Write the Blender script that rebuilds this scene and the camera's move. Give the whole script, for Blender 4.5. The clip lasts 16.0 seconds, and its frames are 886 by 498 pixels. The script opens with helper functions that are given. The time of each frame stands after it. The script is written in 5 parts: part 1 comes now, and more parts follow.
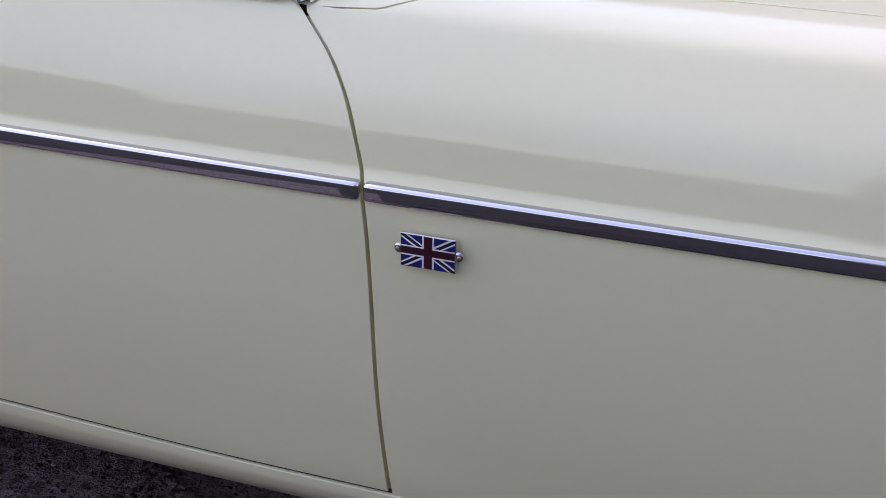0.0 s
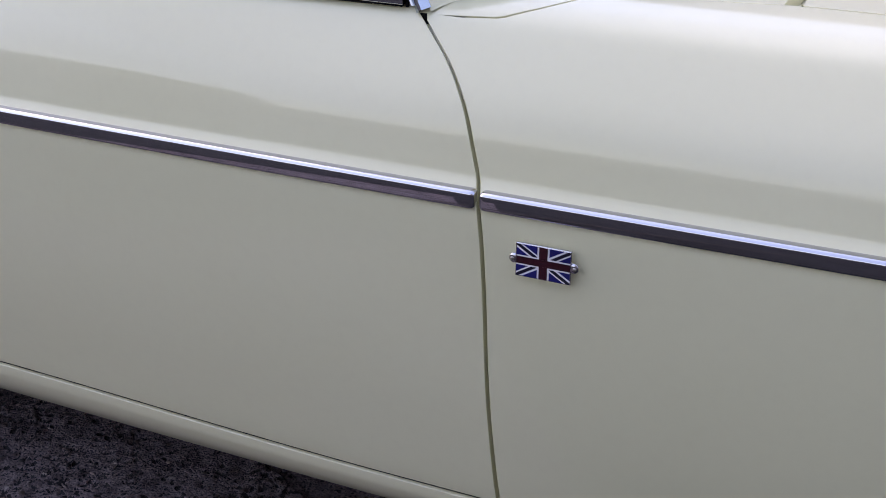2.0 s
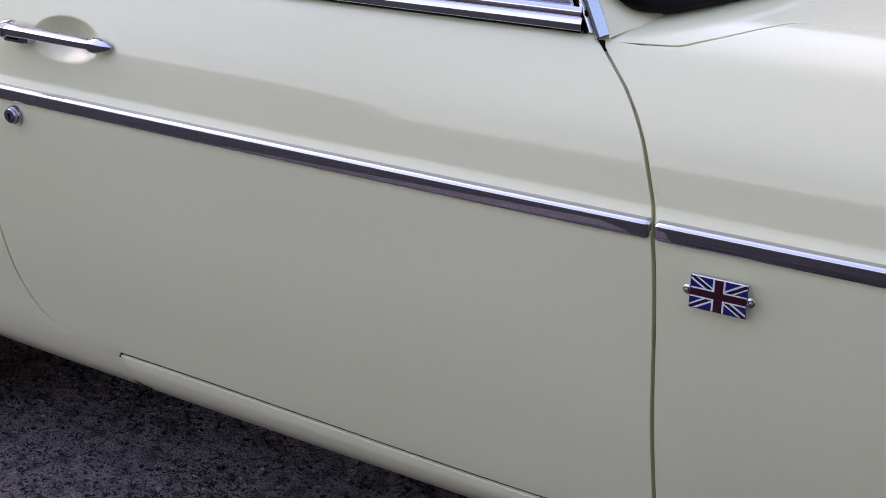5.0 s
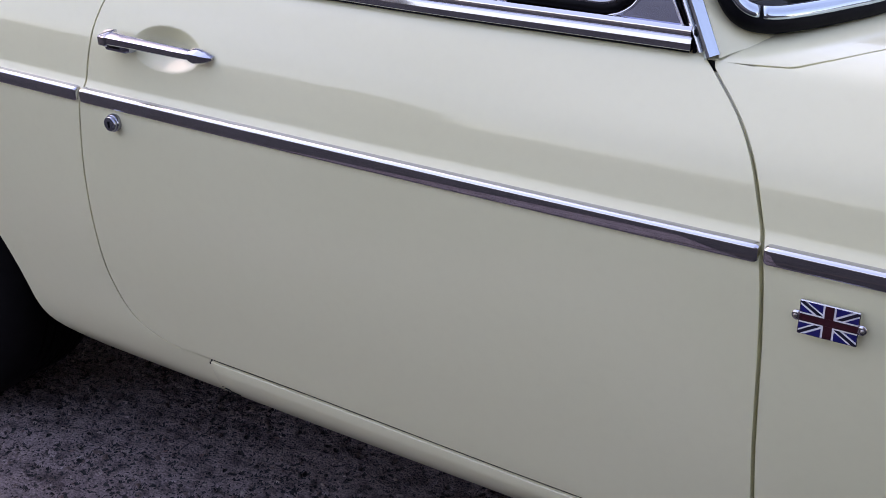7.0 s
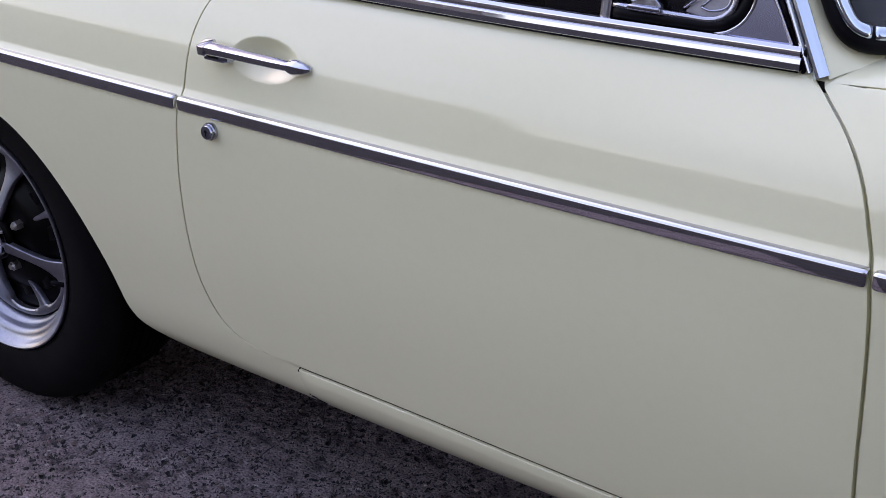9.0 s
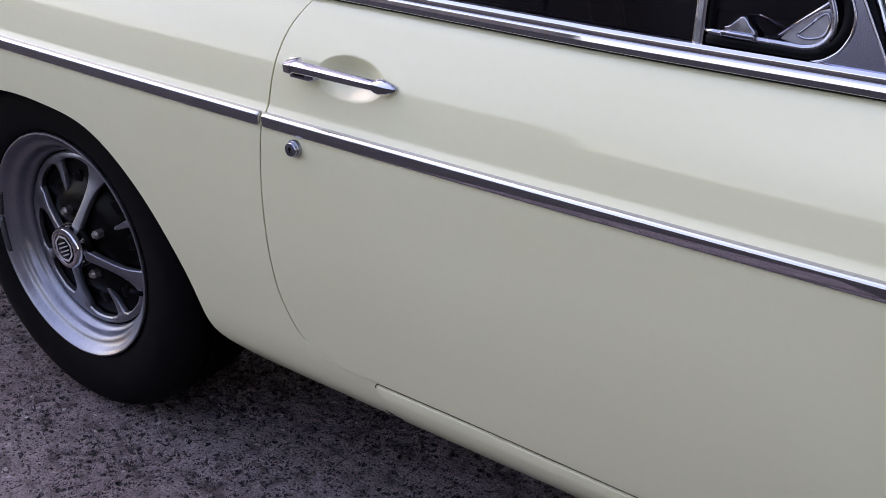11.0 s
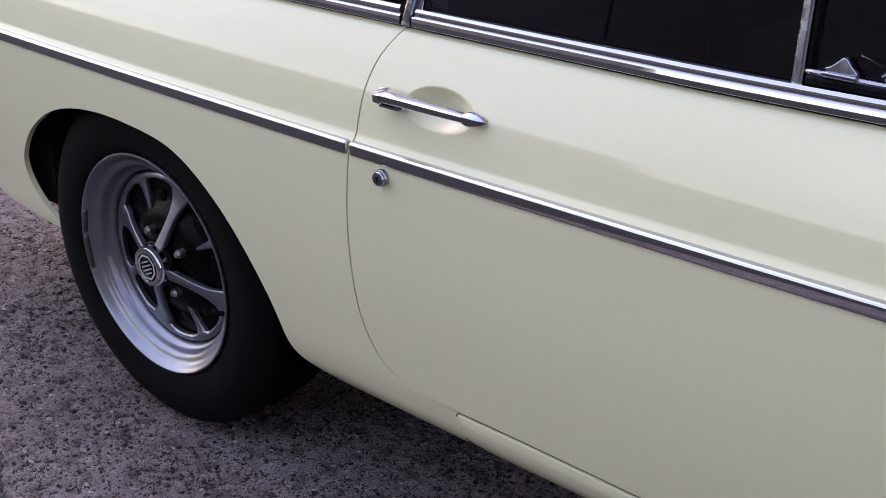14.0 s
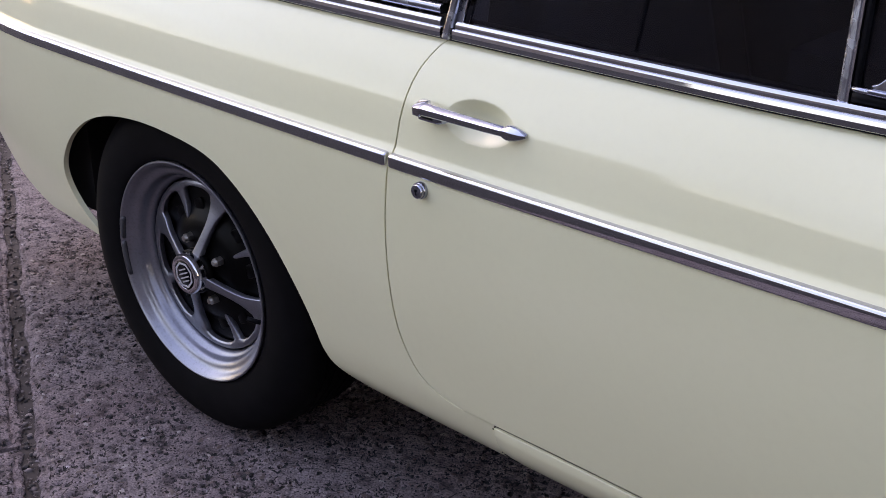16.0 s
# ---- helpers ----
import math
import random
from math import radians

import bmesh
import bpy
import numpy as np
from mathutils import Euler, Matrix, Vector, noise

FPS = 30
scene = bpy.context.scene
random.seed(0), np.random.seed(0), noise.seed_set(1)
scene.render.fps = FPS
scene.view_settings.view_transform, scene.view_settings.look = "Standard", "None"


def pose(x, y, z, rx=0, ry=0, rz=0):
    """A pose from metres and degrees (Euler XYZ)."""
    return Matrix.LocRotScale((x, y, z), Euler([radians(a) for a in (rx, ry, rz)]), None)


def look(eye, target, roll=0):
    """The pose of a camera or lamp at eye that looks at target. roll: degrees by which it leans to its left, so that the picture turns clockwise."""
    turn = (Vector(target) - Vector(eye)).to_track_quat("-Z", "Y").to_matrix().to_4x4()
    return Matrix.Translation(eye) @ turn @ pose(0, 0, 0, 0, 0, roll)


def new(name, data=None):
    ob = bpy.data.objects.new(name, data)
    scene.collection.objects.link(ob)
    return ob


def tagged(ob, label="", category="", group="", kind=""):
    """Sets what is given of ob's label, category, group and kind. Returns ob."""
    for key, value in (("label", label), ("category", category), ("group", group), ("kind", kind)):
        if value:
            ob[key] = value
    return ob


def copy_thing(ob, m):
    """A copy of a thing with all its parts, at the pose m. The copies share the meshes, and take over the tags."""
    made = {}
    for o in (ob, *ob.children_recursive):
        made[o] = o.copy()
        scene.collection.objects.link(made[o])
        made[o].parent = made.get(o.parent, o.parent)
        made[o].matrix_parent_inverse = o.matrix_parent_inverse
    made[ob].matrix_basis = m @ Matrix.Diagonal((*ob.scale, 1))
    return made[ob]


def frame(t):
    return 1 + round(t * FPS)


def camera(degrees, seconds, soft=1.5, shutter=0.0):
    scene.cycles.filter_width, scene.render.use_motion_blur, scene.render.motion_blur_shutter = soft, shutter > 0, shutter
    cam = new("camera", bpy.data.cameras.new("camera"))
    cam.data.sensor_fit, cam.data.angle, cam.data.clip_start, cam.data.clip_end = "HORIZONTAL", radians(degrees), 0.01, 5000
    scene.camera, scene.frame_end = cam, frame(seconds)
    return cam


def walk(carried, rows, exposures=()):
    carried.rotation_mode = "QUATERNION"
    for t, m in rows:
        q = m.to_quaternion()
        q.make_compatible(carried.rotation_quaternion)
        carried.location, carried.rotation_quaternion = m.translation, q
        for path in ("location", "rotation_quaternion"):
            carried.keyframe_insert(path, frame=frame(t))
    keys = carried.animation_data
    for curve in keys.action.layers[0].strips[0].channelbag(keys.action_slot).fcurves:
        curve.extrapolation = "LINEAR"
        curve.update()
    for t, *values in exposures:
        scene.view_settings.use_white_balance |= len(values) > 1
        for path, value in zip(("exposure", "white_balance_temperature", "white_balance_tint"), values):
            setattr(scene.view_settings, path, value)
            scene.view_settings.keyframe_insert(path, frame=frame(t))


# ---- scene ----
# ---- camera ----
cam = camera(39.4, 16.0, soft=0.8)
ROWS = [
    (0, 1.8172, -1.7331, 1.08, 64.965, -1.662, 18.79),
    (0.5, 1.8204, -1.7307, 1.0822, 64.936, -1.45, 20.273),
    (1, 1.8197, -1.728, 1.079, 65.113, -1.136, 21.585),
    (1.5, 1.8172, -1.7291, 1.0768, 65.3, -0.81, 22.787),
    (2, 1.8109, -1.7309, 1.0786, 65.276, -0.706, 23.934),
    (2.5, 1.8062, -1.7341, 1.0818, 65.282, -0.46, 25.161),
    (3, 1.7997, -1.7368, 1.0836, 65.377, -0.283, 26.234),
    (3.5, 1.7884, -1.74, 1.0866, 65.399, -0.296, 27.077),
    (4, 1.7802, -1.7431, 1.0895, 65.461, -0.226, 27.95),
    (6.5, 1.7265, -1.7585, 1.1066, 65.434, -0.138, 31.643),
    (7, 1.7168, -1.7621, 1.1108, 65.436, -0.066, 32.367),
    (7.5, 1.7071, -1.7651, 1.1149, 65.454, -0.062, 33.16),
    (8, 1.6989, -1.7692, 1.1182, 65.493, -0.002, 33.945),
    (8.5, 1.691, -1.7713, 1.1207, 65.473, 0.056, 34.729),
    (9, 1.6817, -1.7757, 1.124, 65.463, 0.091, 35.433),
    (9.5, 1.6753, -1.7772, 1.1264, 65.567, 0.15, 36.274),
    (10, 1.6672, -1.778, 1.1341, 65.511, 0.209, 37.049),
    (12.5, 1.6331, -1.7906, 1.1556, 65.73, 0.395, 39.829),
    (13, 1.6271, -1.7908, 1.1626, 65.745, 0.445, 40.314),
    (13.5, 1.6218, -1.7939, 1.1672, 65.812, 0.462, 40.715),
    (14, 1.6175, -1.7944, 1.1724, 65.825, 0.502, 41.171),
    (14.5, 1.6134, -1.7941, 1.176, 65.847, 0.524, 41.594),
    (15, 1.6101, -1.7932, 1.1795, 65.842, 0.564, 41.986),
    (15.5, 1.6067, -1.7913, 1.1822, 65.845, 0.609, 42.38),
    (16, 1.6048, -1.7928, 1.1833, 65.94, 0.588, 42.731),
]
EXPOSURES = [(0.0, 2.47, 9100, 35), (4.0, 2.55, 9100, 35), (7.0, 2.63, 9150, 35), (10.0, 2.72, 9250, 34), (12.5, 2.78, 9550, 33), (16.0, 2.81, 9850, 32)]
walk(cam, [(t, pose(*p)) for t, *p in ROWS], EXPOSURES)

# ---- world and light ----
SUN_UP, SUN_ROUND = radians(38), radians(292)
world = bpy.data.worlds.new("sky")
scene.world = world
world.use_nodes = True
wn = world.node_tree.nodes
sky = wn.new("ShaderNodeTexSky")
sky.sky_type, sky.sun_disc = "NISHITA", False
sky.sun_elevation, sky.sun_rotation = SUN_UP, SUN_ROUND
sky.air_density, sky.dust_density, sky.ozone_density = 1.0, 0.35, 2.0
wn["Background"].inputs[1].default_value = 0.15
wl = world.node_tree.links
# an overcast veil: brighter towards the zenith, with soft uneven cloud
way = wn.new("ShaderNodeTexCoord")
up = wn.new("ShaderNodeSeparateXYZ")
wl.new(way.outputs["Generated"], up.inputs[0])
veil = wn.new("ShaderNodeMapRange")
veil.inputs["From Min"].default_value, veil.inputs["From Max"].default_value = 0.0, 1.0
veil.inputs["To Min"].default_value, veil.inputs["To Max"].default_value = 0.43, 1.02
wl.new(up.outputs["Z"], veil.inputs["Value"])
cloud = wn.new("ShaderNodeTexNoise")
cloud.inputs["Scale"].default_value, cloud.inputs["Detail"].default_value = 2.6, 5
stretch = wn.new("ShaderNodeMapping")
stretch.inputs["Scale"].default_value = (1.0, 1.0, 3.2)
wl.new(way.outputs["Generated"], stretch.inputs[0])
wl.new(stretch.outputs[0], cloud.inputs["Vector"])
puff = wn.new("ShaderNodeMapRange")
puff.inputs["From Min"].default_value, puff.inputs["From Max"].default_value = 0.3, 0.7
puff.inputs["To Min"].default_value, puff.inputs["To Max"].default_value = 0.84, 1.16
wl.new(cloud.outputs[0], puff.inputs["Value"])
for k in (veil, puff):
    m = wn.new("ShaderNodeMix")
    m.data_type, m.blend_type = "RGBA", "MULTIPLY"
    m.inputs[0].default_value = 1.0
    wl.new(sky.outputs[0] if k is veil else veiled, m.inputs[6])
    wl.new(k.outputs[0], m.inputs[7])
    veiled = m.outputs[2]
wl.new(veiled, wn["Background"].inputs[0])
sun = new("sun", bpy.data.lights.new("sun", "SUN"))
sun.data.energy, sun.data.angle, sun.data.color = 0.14, radians(45), (1.0, 0.99, 0.97)
sun.matrix_world = look((0, 0, 0), (-math.sin(SUN_ROUND) * math.cos(SUN_UP), -math.cos(SUN_ROUND) * math.cos(SUN_UP), -math.sin(SUN_UP)))

# ---- materials ----
def shader(name, rough=0.5, metal=0.0, base=(0.5, 0.5, 0.5), coat=0.0, spec=0.5):
    m = bpy.data.materials.new(name)
    m.use_nodes = True
    b = m.node_tree.nodes["Principled BSDF"]
    b.inputs["Base Color"].default_value = (*base, 1)
    b.inputs["Roughness"].default_value = rough
    b.inputs["Metallic"].default_value = metal
    b.inputs["Coat Weight"].default_value = coat
    b.inputs["Coat Roughness"].default_value = 0.02
    b.inputs["Specular IOR Level"].default_value = spec
    return m, m.node_tree.nodes, m.node_tree.links, b


def tex(nodes, links, kind, scale, detail=3.0, where="Object"):
    co = nodes.new("ShaderNodeTexCoord")
    t = nodes.new(kind)
    t.inputs["Scale"].default_value = scale
    if "Detail" in t.inputs:
        t.inputs["Detail"].default_value = detail
    links.new(co.outputs[where], t.inputs["Vector"])
    return t


def ramp(nodes, links, src, stops):
    r = nodes.new("ShaderNodeValToRGB")
    while len(r.color_ramp.elements) < len(stops):
        r.color_ramp.elements.new(0.5)
    for e, (p, c) in zip(r.color_ramp.elements, stops):
        e.position, e.color = p, (*c, 1)
    links.new(src, r.inputs[0])
    return r


def mix(nodes, links, fac, a, b, mode="MIX"):
    m = nodes.new("ShaderNodeMix")
    m.data_type, m.blend_type = "RGBA", mode
    for sock, v in ((m.inputs[0], fac), (m.inputs[6], a), (m.inputs[7], b)):
        if isinstance(v, (int, float)):
            sock.default_value = v
        elif isinstance(v, tuple):
            sock.default_value = (*v, 1)
        else:
            links.new(v, sock)
    return m.outputs[2]


def bump(nodes, links, b, height, strength, dist, normal=None):
    n = nodes.new("ShaderNodeBump")
    n.inputs["Strength"].default_value, n.inputs["Distance"].default_value = strength, dist
    links.new(height, n.inputs["Height"])
    if normal:
        links.new(normal, n.inputs["Normal"])
    links.new(n.outputs[0], b.inputs["Normal"])
    return n.outputs[0]


def paint_mat():
    m, n, l, b = shader("primrose_paint", 0.5, 0, (0.72, 0.69, 0.47), coat=1.0, spec=0.08)
    big = tex(n, l, "ShaderNodeTexNoise", 2.2, 2)
    c = ramp(n, l, big.outputs[0], [(0.3, (0.725, 0.695, 0.455)), (0.7, (0.745, 0.715, 0.480))])
    dust = tex(n, l, "ShaderNodeTexNoise", 90, 5)
    c2 = ramp(n, l, dust.outputs[0], [(0.45, (1, 1, 1)), (0.8, (0.985, 0.983, 0.98))])
    l.new(mix(n, l, 1.0, c.outputs[0], c2.outputs[0], "MULTIPLY"), b.inputs["Base Color"])
    b.inputs["Coat IOR"].default_value = 1.62
    rr = ramp(n, l, big.outputs[0], [(0.3, (0.055, 0.055, 0.055)), (0.8, (0.085, 0.085, 0.085))])
    l.new(rr.outputs[0], b.inputs["Coat Roughness"])
    peel = tex(n, l, "ShaderNodeTexNoise", 160, 2)
    wave = tex(n, l, "ShaderNodeTexNoise", 7, 1)
    nb = n.new("ShaderNodeBump")
    nb.inputs["Strength"].default_value, nb.inputs["Distance"].default_value = 0.06, 0.0006
    l.new(wave.outputs[0], nb.inputs["Height"])
    nc = n.new("ShaderNodeBump")
    nc.inputs["Strength"].default_value, nc.inputs["Distance"].default_value = 0.03, 0.0002
    l.new(peel.outputs[0], nc.inputs["Height"])
    l.new(nb.outputs[0], nc.inputs["Normal"])
    l.new(nc.outputs[0], b.inputs["Coat Normal"])
    return m


def chrome_mat(name="chrome", base=(0.58, 0.58, 0.61), rough=0.045, wave=0.035):
    m, n, l, b = shader(name, rough, 1.0, base)
    t = tex(n, l, "ShaderNodeTexNoise", 60, 4)
    r = ramp(n, l, t.outputs[0], [(0.35, (rough * 0.6,) * 3), (0.75, (rough * 2.2,) * 3)])
    l.new(r.outputs[0], b.inputs["Roughness"])
    w = tex(n, l, "ShaderNodeTexNoise", 25, 2)
    bump(n, l, b, w.outputs[0], wave, 0.0005)
    return m


def rubber_mat(name, base, rough):
    m, n, l, b = shader(name, rough, 0, base, spec=0.08)
    t = tex(n, l, "ShaderNodeTexNoise", 30, 6)
    c = ramp(n, l, t.outputs[0], [(0.3, tuple(0.7 * v for v in base)), (0.7, tuple(1.5 * v for v in base))])
    l.new(c.outputs[0], b.inputs["Base Color"])
    f = tex(n, l, "ShaderNodeTexNoise", 400, 3)
    bump(n, l, b, f.outputs[0], 0.25, 0.0006)
    return m


def wheel_silver_mat():
    m, n, l, b = shader("wheel_silver", 0.31, 0.9, (0.42, 0.42, 0.45), spec=0.5)
    t = tex(n, l, "ShaderNodeTexNoise", 18, 6)
    c = ramp(n, l, t.outputs[0], [(0.3, (0.235, 0.245, 0.28)), (0.7, (0.28, 0.29, 0.325))])
    g = tex(n, l, "ShaderNodeTexNoise", 220, 3)
    d = ramp(n, l, g.outputs[0], [(0.32, (0.88, 0.87, 0.86)), (0.5, (1, 1, 1))])
    l.new(mix(n, l, 1.0, c.outputs[0], d.outputs[0], "MULTIPLY"), b.inputs["Base Color"])
    bump(n, l, b, g.outputs[0], 0.1, 0.0003)
    return m


def glass_mat():
    m = bpy.data.materials.new("tinted_glass")
    m.use_nodes = True
    n, l = m.node_tree.nodes, m.node_tree.links
    n.remove(n["Principled BSDF"])
    tr, gl, mx, fr = n.new("ShaderNodeBsdfTransparent"), n.new("ShaderNodeBsdfGlossy"), n.new("ShaderNodeMixShader"), n.new("ShaderNodeFresnel")
    tr.inputs[0].default_value = (0.44, 0.45, 0.52, 1)
    gl.inputs[0].default_value, gl.inputs["Roughness"].default_value = (1, 1, 1, 1), 0.01
    fr.inputs[0].default_value = 1.4
    l.new(fr.outputs[0], mx.inputs[0])
    l.new(tr.outputs[0], mx.inputs[1])
    l.new(gl.outputs[0], mx.inputs[2])
    l.new(mx.outputs[0], n["Material Output"].inputs[0])
    return m


def concrete_mat(name, dark, light, stone):
    """Worn concrete: mortar with sharp pits in two sizes, single aggregate stones and hairline cracks."""
    m, n, l, b = shader(name, 0.85, 0, light, spec=0.3)
    co = n.new("ShaderNodeTexCoord")
    warp = tex(n, l, "ShaderNodeTexNoise", 75, 3)
    off = n.new("ShaderNodeVectorMath")
    off.operation = "MULTIPLY_ADD"
    off.inputs[1].default_value = (0.016, 0.016, 0.0)
    l.new(warp.outputs["Color"], off.inputs[0])
    l.new(co.outputs["Object"], off.inputs[2])

    def cells(scale, spread, seed):
        """Distance to the nearest cell's heart plus a share of that cell's random number: low values are few, uneven spots."""
        sh = n.new("ShaderNodeVectorMath")
        sh.inputs[1].default_value = (seed, 0.37 * seed, 0)
        l.new(off.outputs[0], sh.inputs[0])
        v = n.new("ShaderNodeTexVoronoi")
        v.voronoi_dimensions = "2D"
        v.inputs["Scale"].default_value = scale
        l.new(sh.outputs[0], v.inputs["Vector"])
        one = n.new("ShaderNodeSeparateColor")
        l.new(v.outputs["Color"], one.inputs[0])
        p = n.new("ShaderNodeMath")
        p.operation = "MULTIPLY_ADD"
        l.new(one.outputs[0], p.inputs[0])
        p.inputs[1].default_value = spread
        l.new(v.outputs["Distance"], p.inputs[2])
        return p.outputs[0], one.outputs[1]

    big = tex(n, l, "ShaderNodeTexNoise", 1.9, 6)
    fine = tex(n, l, "ShaderNodeTexNoise", 260, 6)
    mid = tex(n, l, "ShaderNodeTexNoise", 26, 6)
    c = ramp(n, l, fine.outputs[0], [(0.34, tuple(0.50 * v for v in light)), (0.5, light), (0.68, tuple(1.40 * v for v in light))])
    st = ramp(n, l, big.outputs[0], [(0.3, (0.80, 0.70, 0.70)), (0.5, (0.97, 0.95, 0.95)), (0.7, (1.12, 1.10, 1.10))])
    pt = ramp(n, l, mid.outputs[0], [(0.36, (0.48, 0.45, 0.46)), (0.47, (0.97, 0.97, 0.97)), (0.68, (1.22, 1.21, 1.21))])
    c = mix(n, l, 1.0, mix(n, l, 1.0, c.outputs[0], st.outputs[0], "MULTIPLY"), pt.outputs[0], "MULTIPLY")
    # single stones, brown, grey and a few pale
    d0, tone = cells(88, 1.5, 3.0)
    s0 = ramp(n, l, d0, [(0.34, (1, 1, 1)), (0.40, (0, 0, 0))])
    sc = ramp(n, l, tone, [(0.0, dark), (0.35, stone), (0.7, (stone[0] * 1.9, stone[1] * 1.35, stone[2] * 1.2)), (0.9, tuple(2.2 * v for v in stone)), (1.0, tuple(4.2 * v for v in stone))])
    c = mix(n, l, s0.outputs[0], c, sc.outputs[0])
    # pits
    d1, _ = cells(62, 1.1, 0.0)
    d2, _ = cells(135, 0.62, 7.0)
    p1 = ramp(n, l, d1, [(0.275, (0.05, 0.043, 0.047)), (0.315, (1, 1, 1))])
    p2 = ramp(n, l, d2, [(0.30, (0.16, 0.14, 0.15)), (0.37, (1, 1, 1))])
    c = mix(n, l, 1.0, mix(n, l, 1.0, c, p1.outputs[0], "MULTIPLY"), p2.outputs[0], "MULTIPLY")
    # hairline cracks, broken up
    e = n.new("ShaderNodeTexVoronoi")
    e.feature, e.voronoi_dimensions = "DISTANCE_TO_EDGE", "2D"
    e.inputs["Scale"].default_value = 8.0
    l.new(off.outputs[0], e.inputs["Vector"])
    ec = ramp(n, l, e.outputs["Distance"], [(0.006, (0.16, 0.14, 0.15)), (0.016, (1, 1, 1))])
    some = ramp(n, l, mid.outputs[0], [(0.50, (0, 0, 0)), (0.56, (1, 1, 1))])
    c = mix(n, l, some.outputs[0], c, mix(n, l, 1.0, c, ec.outputs[0], "MULTIPLY"))
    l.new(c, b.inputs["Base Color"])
    h = bump(n, l, b, mid.outputs[0], 0.7, 0.016)
    h = bump(n, l, b, fine.outputs[0], 0.9, 0.004, h)
    h = bump(n, l, b, s0.outputs[0], 0.6, 0.002, h)
    q2 = ramp(n, l, d2, [(0.22, (0, 0, 0)), (0.40, (1, 1, 1))])
    h = bump(n, l, b, q2.outputs[0], 0.8, 0.003, h)
    q1 = ramp(n, l, d1, [(0.14, (0, 0, 0)), (0.34, (1, 1, 1))])
    bump(n, l, b, q1.outputs[0], 1.0, 0.006, h)
    return m


def plain(name, base, rough=0.6, metal=0.0, coat=0.0, noise_scale=40):
    m, n, l, b = shader(name, rough, metal, base, coat=coat)
    t = tex(n, l, "ShaderNodeTexNoise", noise_scale, 5)
    c = ramp(n, l, t.outputs[0], [(0.3, tuple(0.85 * v for v in base)), (0.7, tuple(1.12 * v for v in base))])
    l.new(c.outputs[0], b.inputs["Base Color"])
    return m


def pebble_mat():
    m, n, l, b = shader("aggregate_stone", 0.75, 0, (0.3, 0.27, 0.27), spec=0.35)
    g = n.new("ShaderNodeNewGeometry")
    c = ramp(n, l, g.outputs["Random Per Island"], [(0.0, (0.010, 0.008, 0.009)), (0.40, (0.030, 0.025, 0.027)), (0.6, (0.10, 0.075, 0.072)), (0.92, (0.19, 0.155, 0.155)), (0.985, (0.24, 0.19, 0.17)), (1.0, (0.42, 0.40, 0.39))])
    l.new(c.outputs[0], b.inputs["Base Color"])
    t = tex(n, l, "ShaderNodeTexNoise", 500, 3)
    bump(n, l, b, t.outputs[0], 0.4, 0.001)
    return m


PAINT, CHROME = paint_mat(), chrome_mat()
SATIN = chrome_mat("satin_metal", (0.36, 0.38, 0.44), 0.18, 0.06)
# Chrome with the mirrored sky's blue put into its base colour.
SKY_CHROME = chrome_mat("sky_tinted_chrome", (0.47, 0.55, 0.60), 0.06, 0.02)
RUBBER, TYRE = rubber_mat("black_rubber", (0.004, 0.004, 0.005), 0.5), rubber_mat("tyre_rubber", (0.0024, 0.0021, 0.0026), 0.75)
SILVER, GLASS = wheel_silver_mat(), glass_mat()
WHEEL_BLACK = rubber_mat("wheel_black", (0.0009, 0.0009, 0.001), 0.35)
STEEL = plain("dull_steel", (0.35, 0.33, 0.30), 0.35, 0.9, noise_scale=200)
RUSTY = plain("rusty_steel", (0.10, 0.085, 0.08), 0.55, 0.6, noise_scale=200)
VINYL = plain("black_vinyl", (0.012, 0.012, 0.014), 0.45, noise_scale=300)
GREY_VINYL = plain("grey_vinyl", (0.26, 0.26, 0.29), 0.4, noise_scale=300)
SHEEN_GREY = plain("sheen_grey", (0.22, 0.23, 0.23), 0.45, noise_scale=60)
GUSSET = plain("grey_pressing", (0.30, 0.30, 0.34), 0.3, 0.6, noise_scale=120)
GAP_SHADE = plain("gap_shade", (0.022, 0.019, 0.014), 0.85)
# Underseal; its black also paints shade in the lower door gap and pillar foot.
UNDER = plain("underseal_and_gap_black", (0.003, 0.003, 0.003), 0.9)
LEAD = plain("lead_weight", (0.05, 0.05, 0.055), 0.55, 0.4, noise_scale=150)
BLUE = plain("blue_enamel", (0.010, 0.012, 0.125), 0.15, coat=1.0, noise_scale=20)
RED = plain("dark_red_enamel", (0.05, 0.006, 0.012), 0.15, coat=1.0, noise_scale=20)
NAVY = plain("dark_enamel", (0.014, 0.012, 0.03), 0.15, coat=1.0, noise_scale=20)
WHITE = plain("white_enamel", (0.80, 0.80, 0.82), 0.2, coat=1.0, noise_scale=20)
CONCRETE = concrete_mat("exposed_aggregate_concrete", (0.020, 0.016, 0.018), (0.160, 0.131, 0.136), (0.075, 0.066, 0.069))
ASPHALT = concrete_mat("worn_asphalt", (0.014, 0.012, 0.013), (0.028, 0.025, 0.026), (0.025, 0.022, 0.023))
DIRT = plain("joint_dirt", (0.040, 0.030, 0.027), 0.95, noise_scale=60)
DARK_SPOT = plain("dark_spot", (0.012, 0.010, 0.0105), 0.95, noise_scale=150)
BROWN_STONE = plain("brown_stone", (0.085, 0.058, 0.052), 0.7, noise_scale=90)
PALE_STONE = plain("pale_stone", (0.24, 0.21, 0.20), 0.7, noise_scale=90)
EMBLEM = plain("silver_emblem", (0.62, 0.62, 0.66), 0.35, 0.5, noise_scale=200)
PEBBLE = pebble_mat()
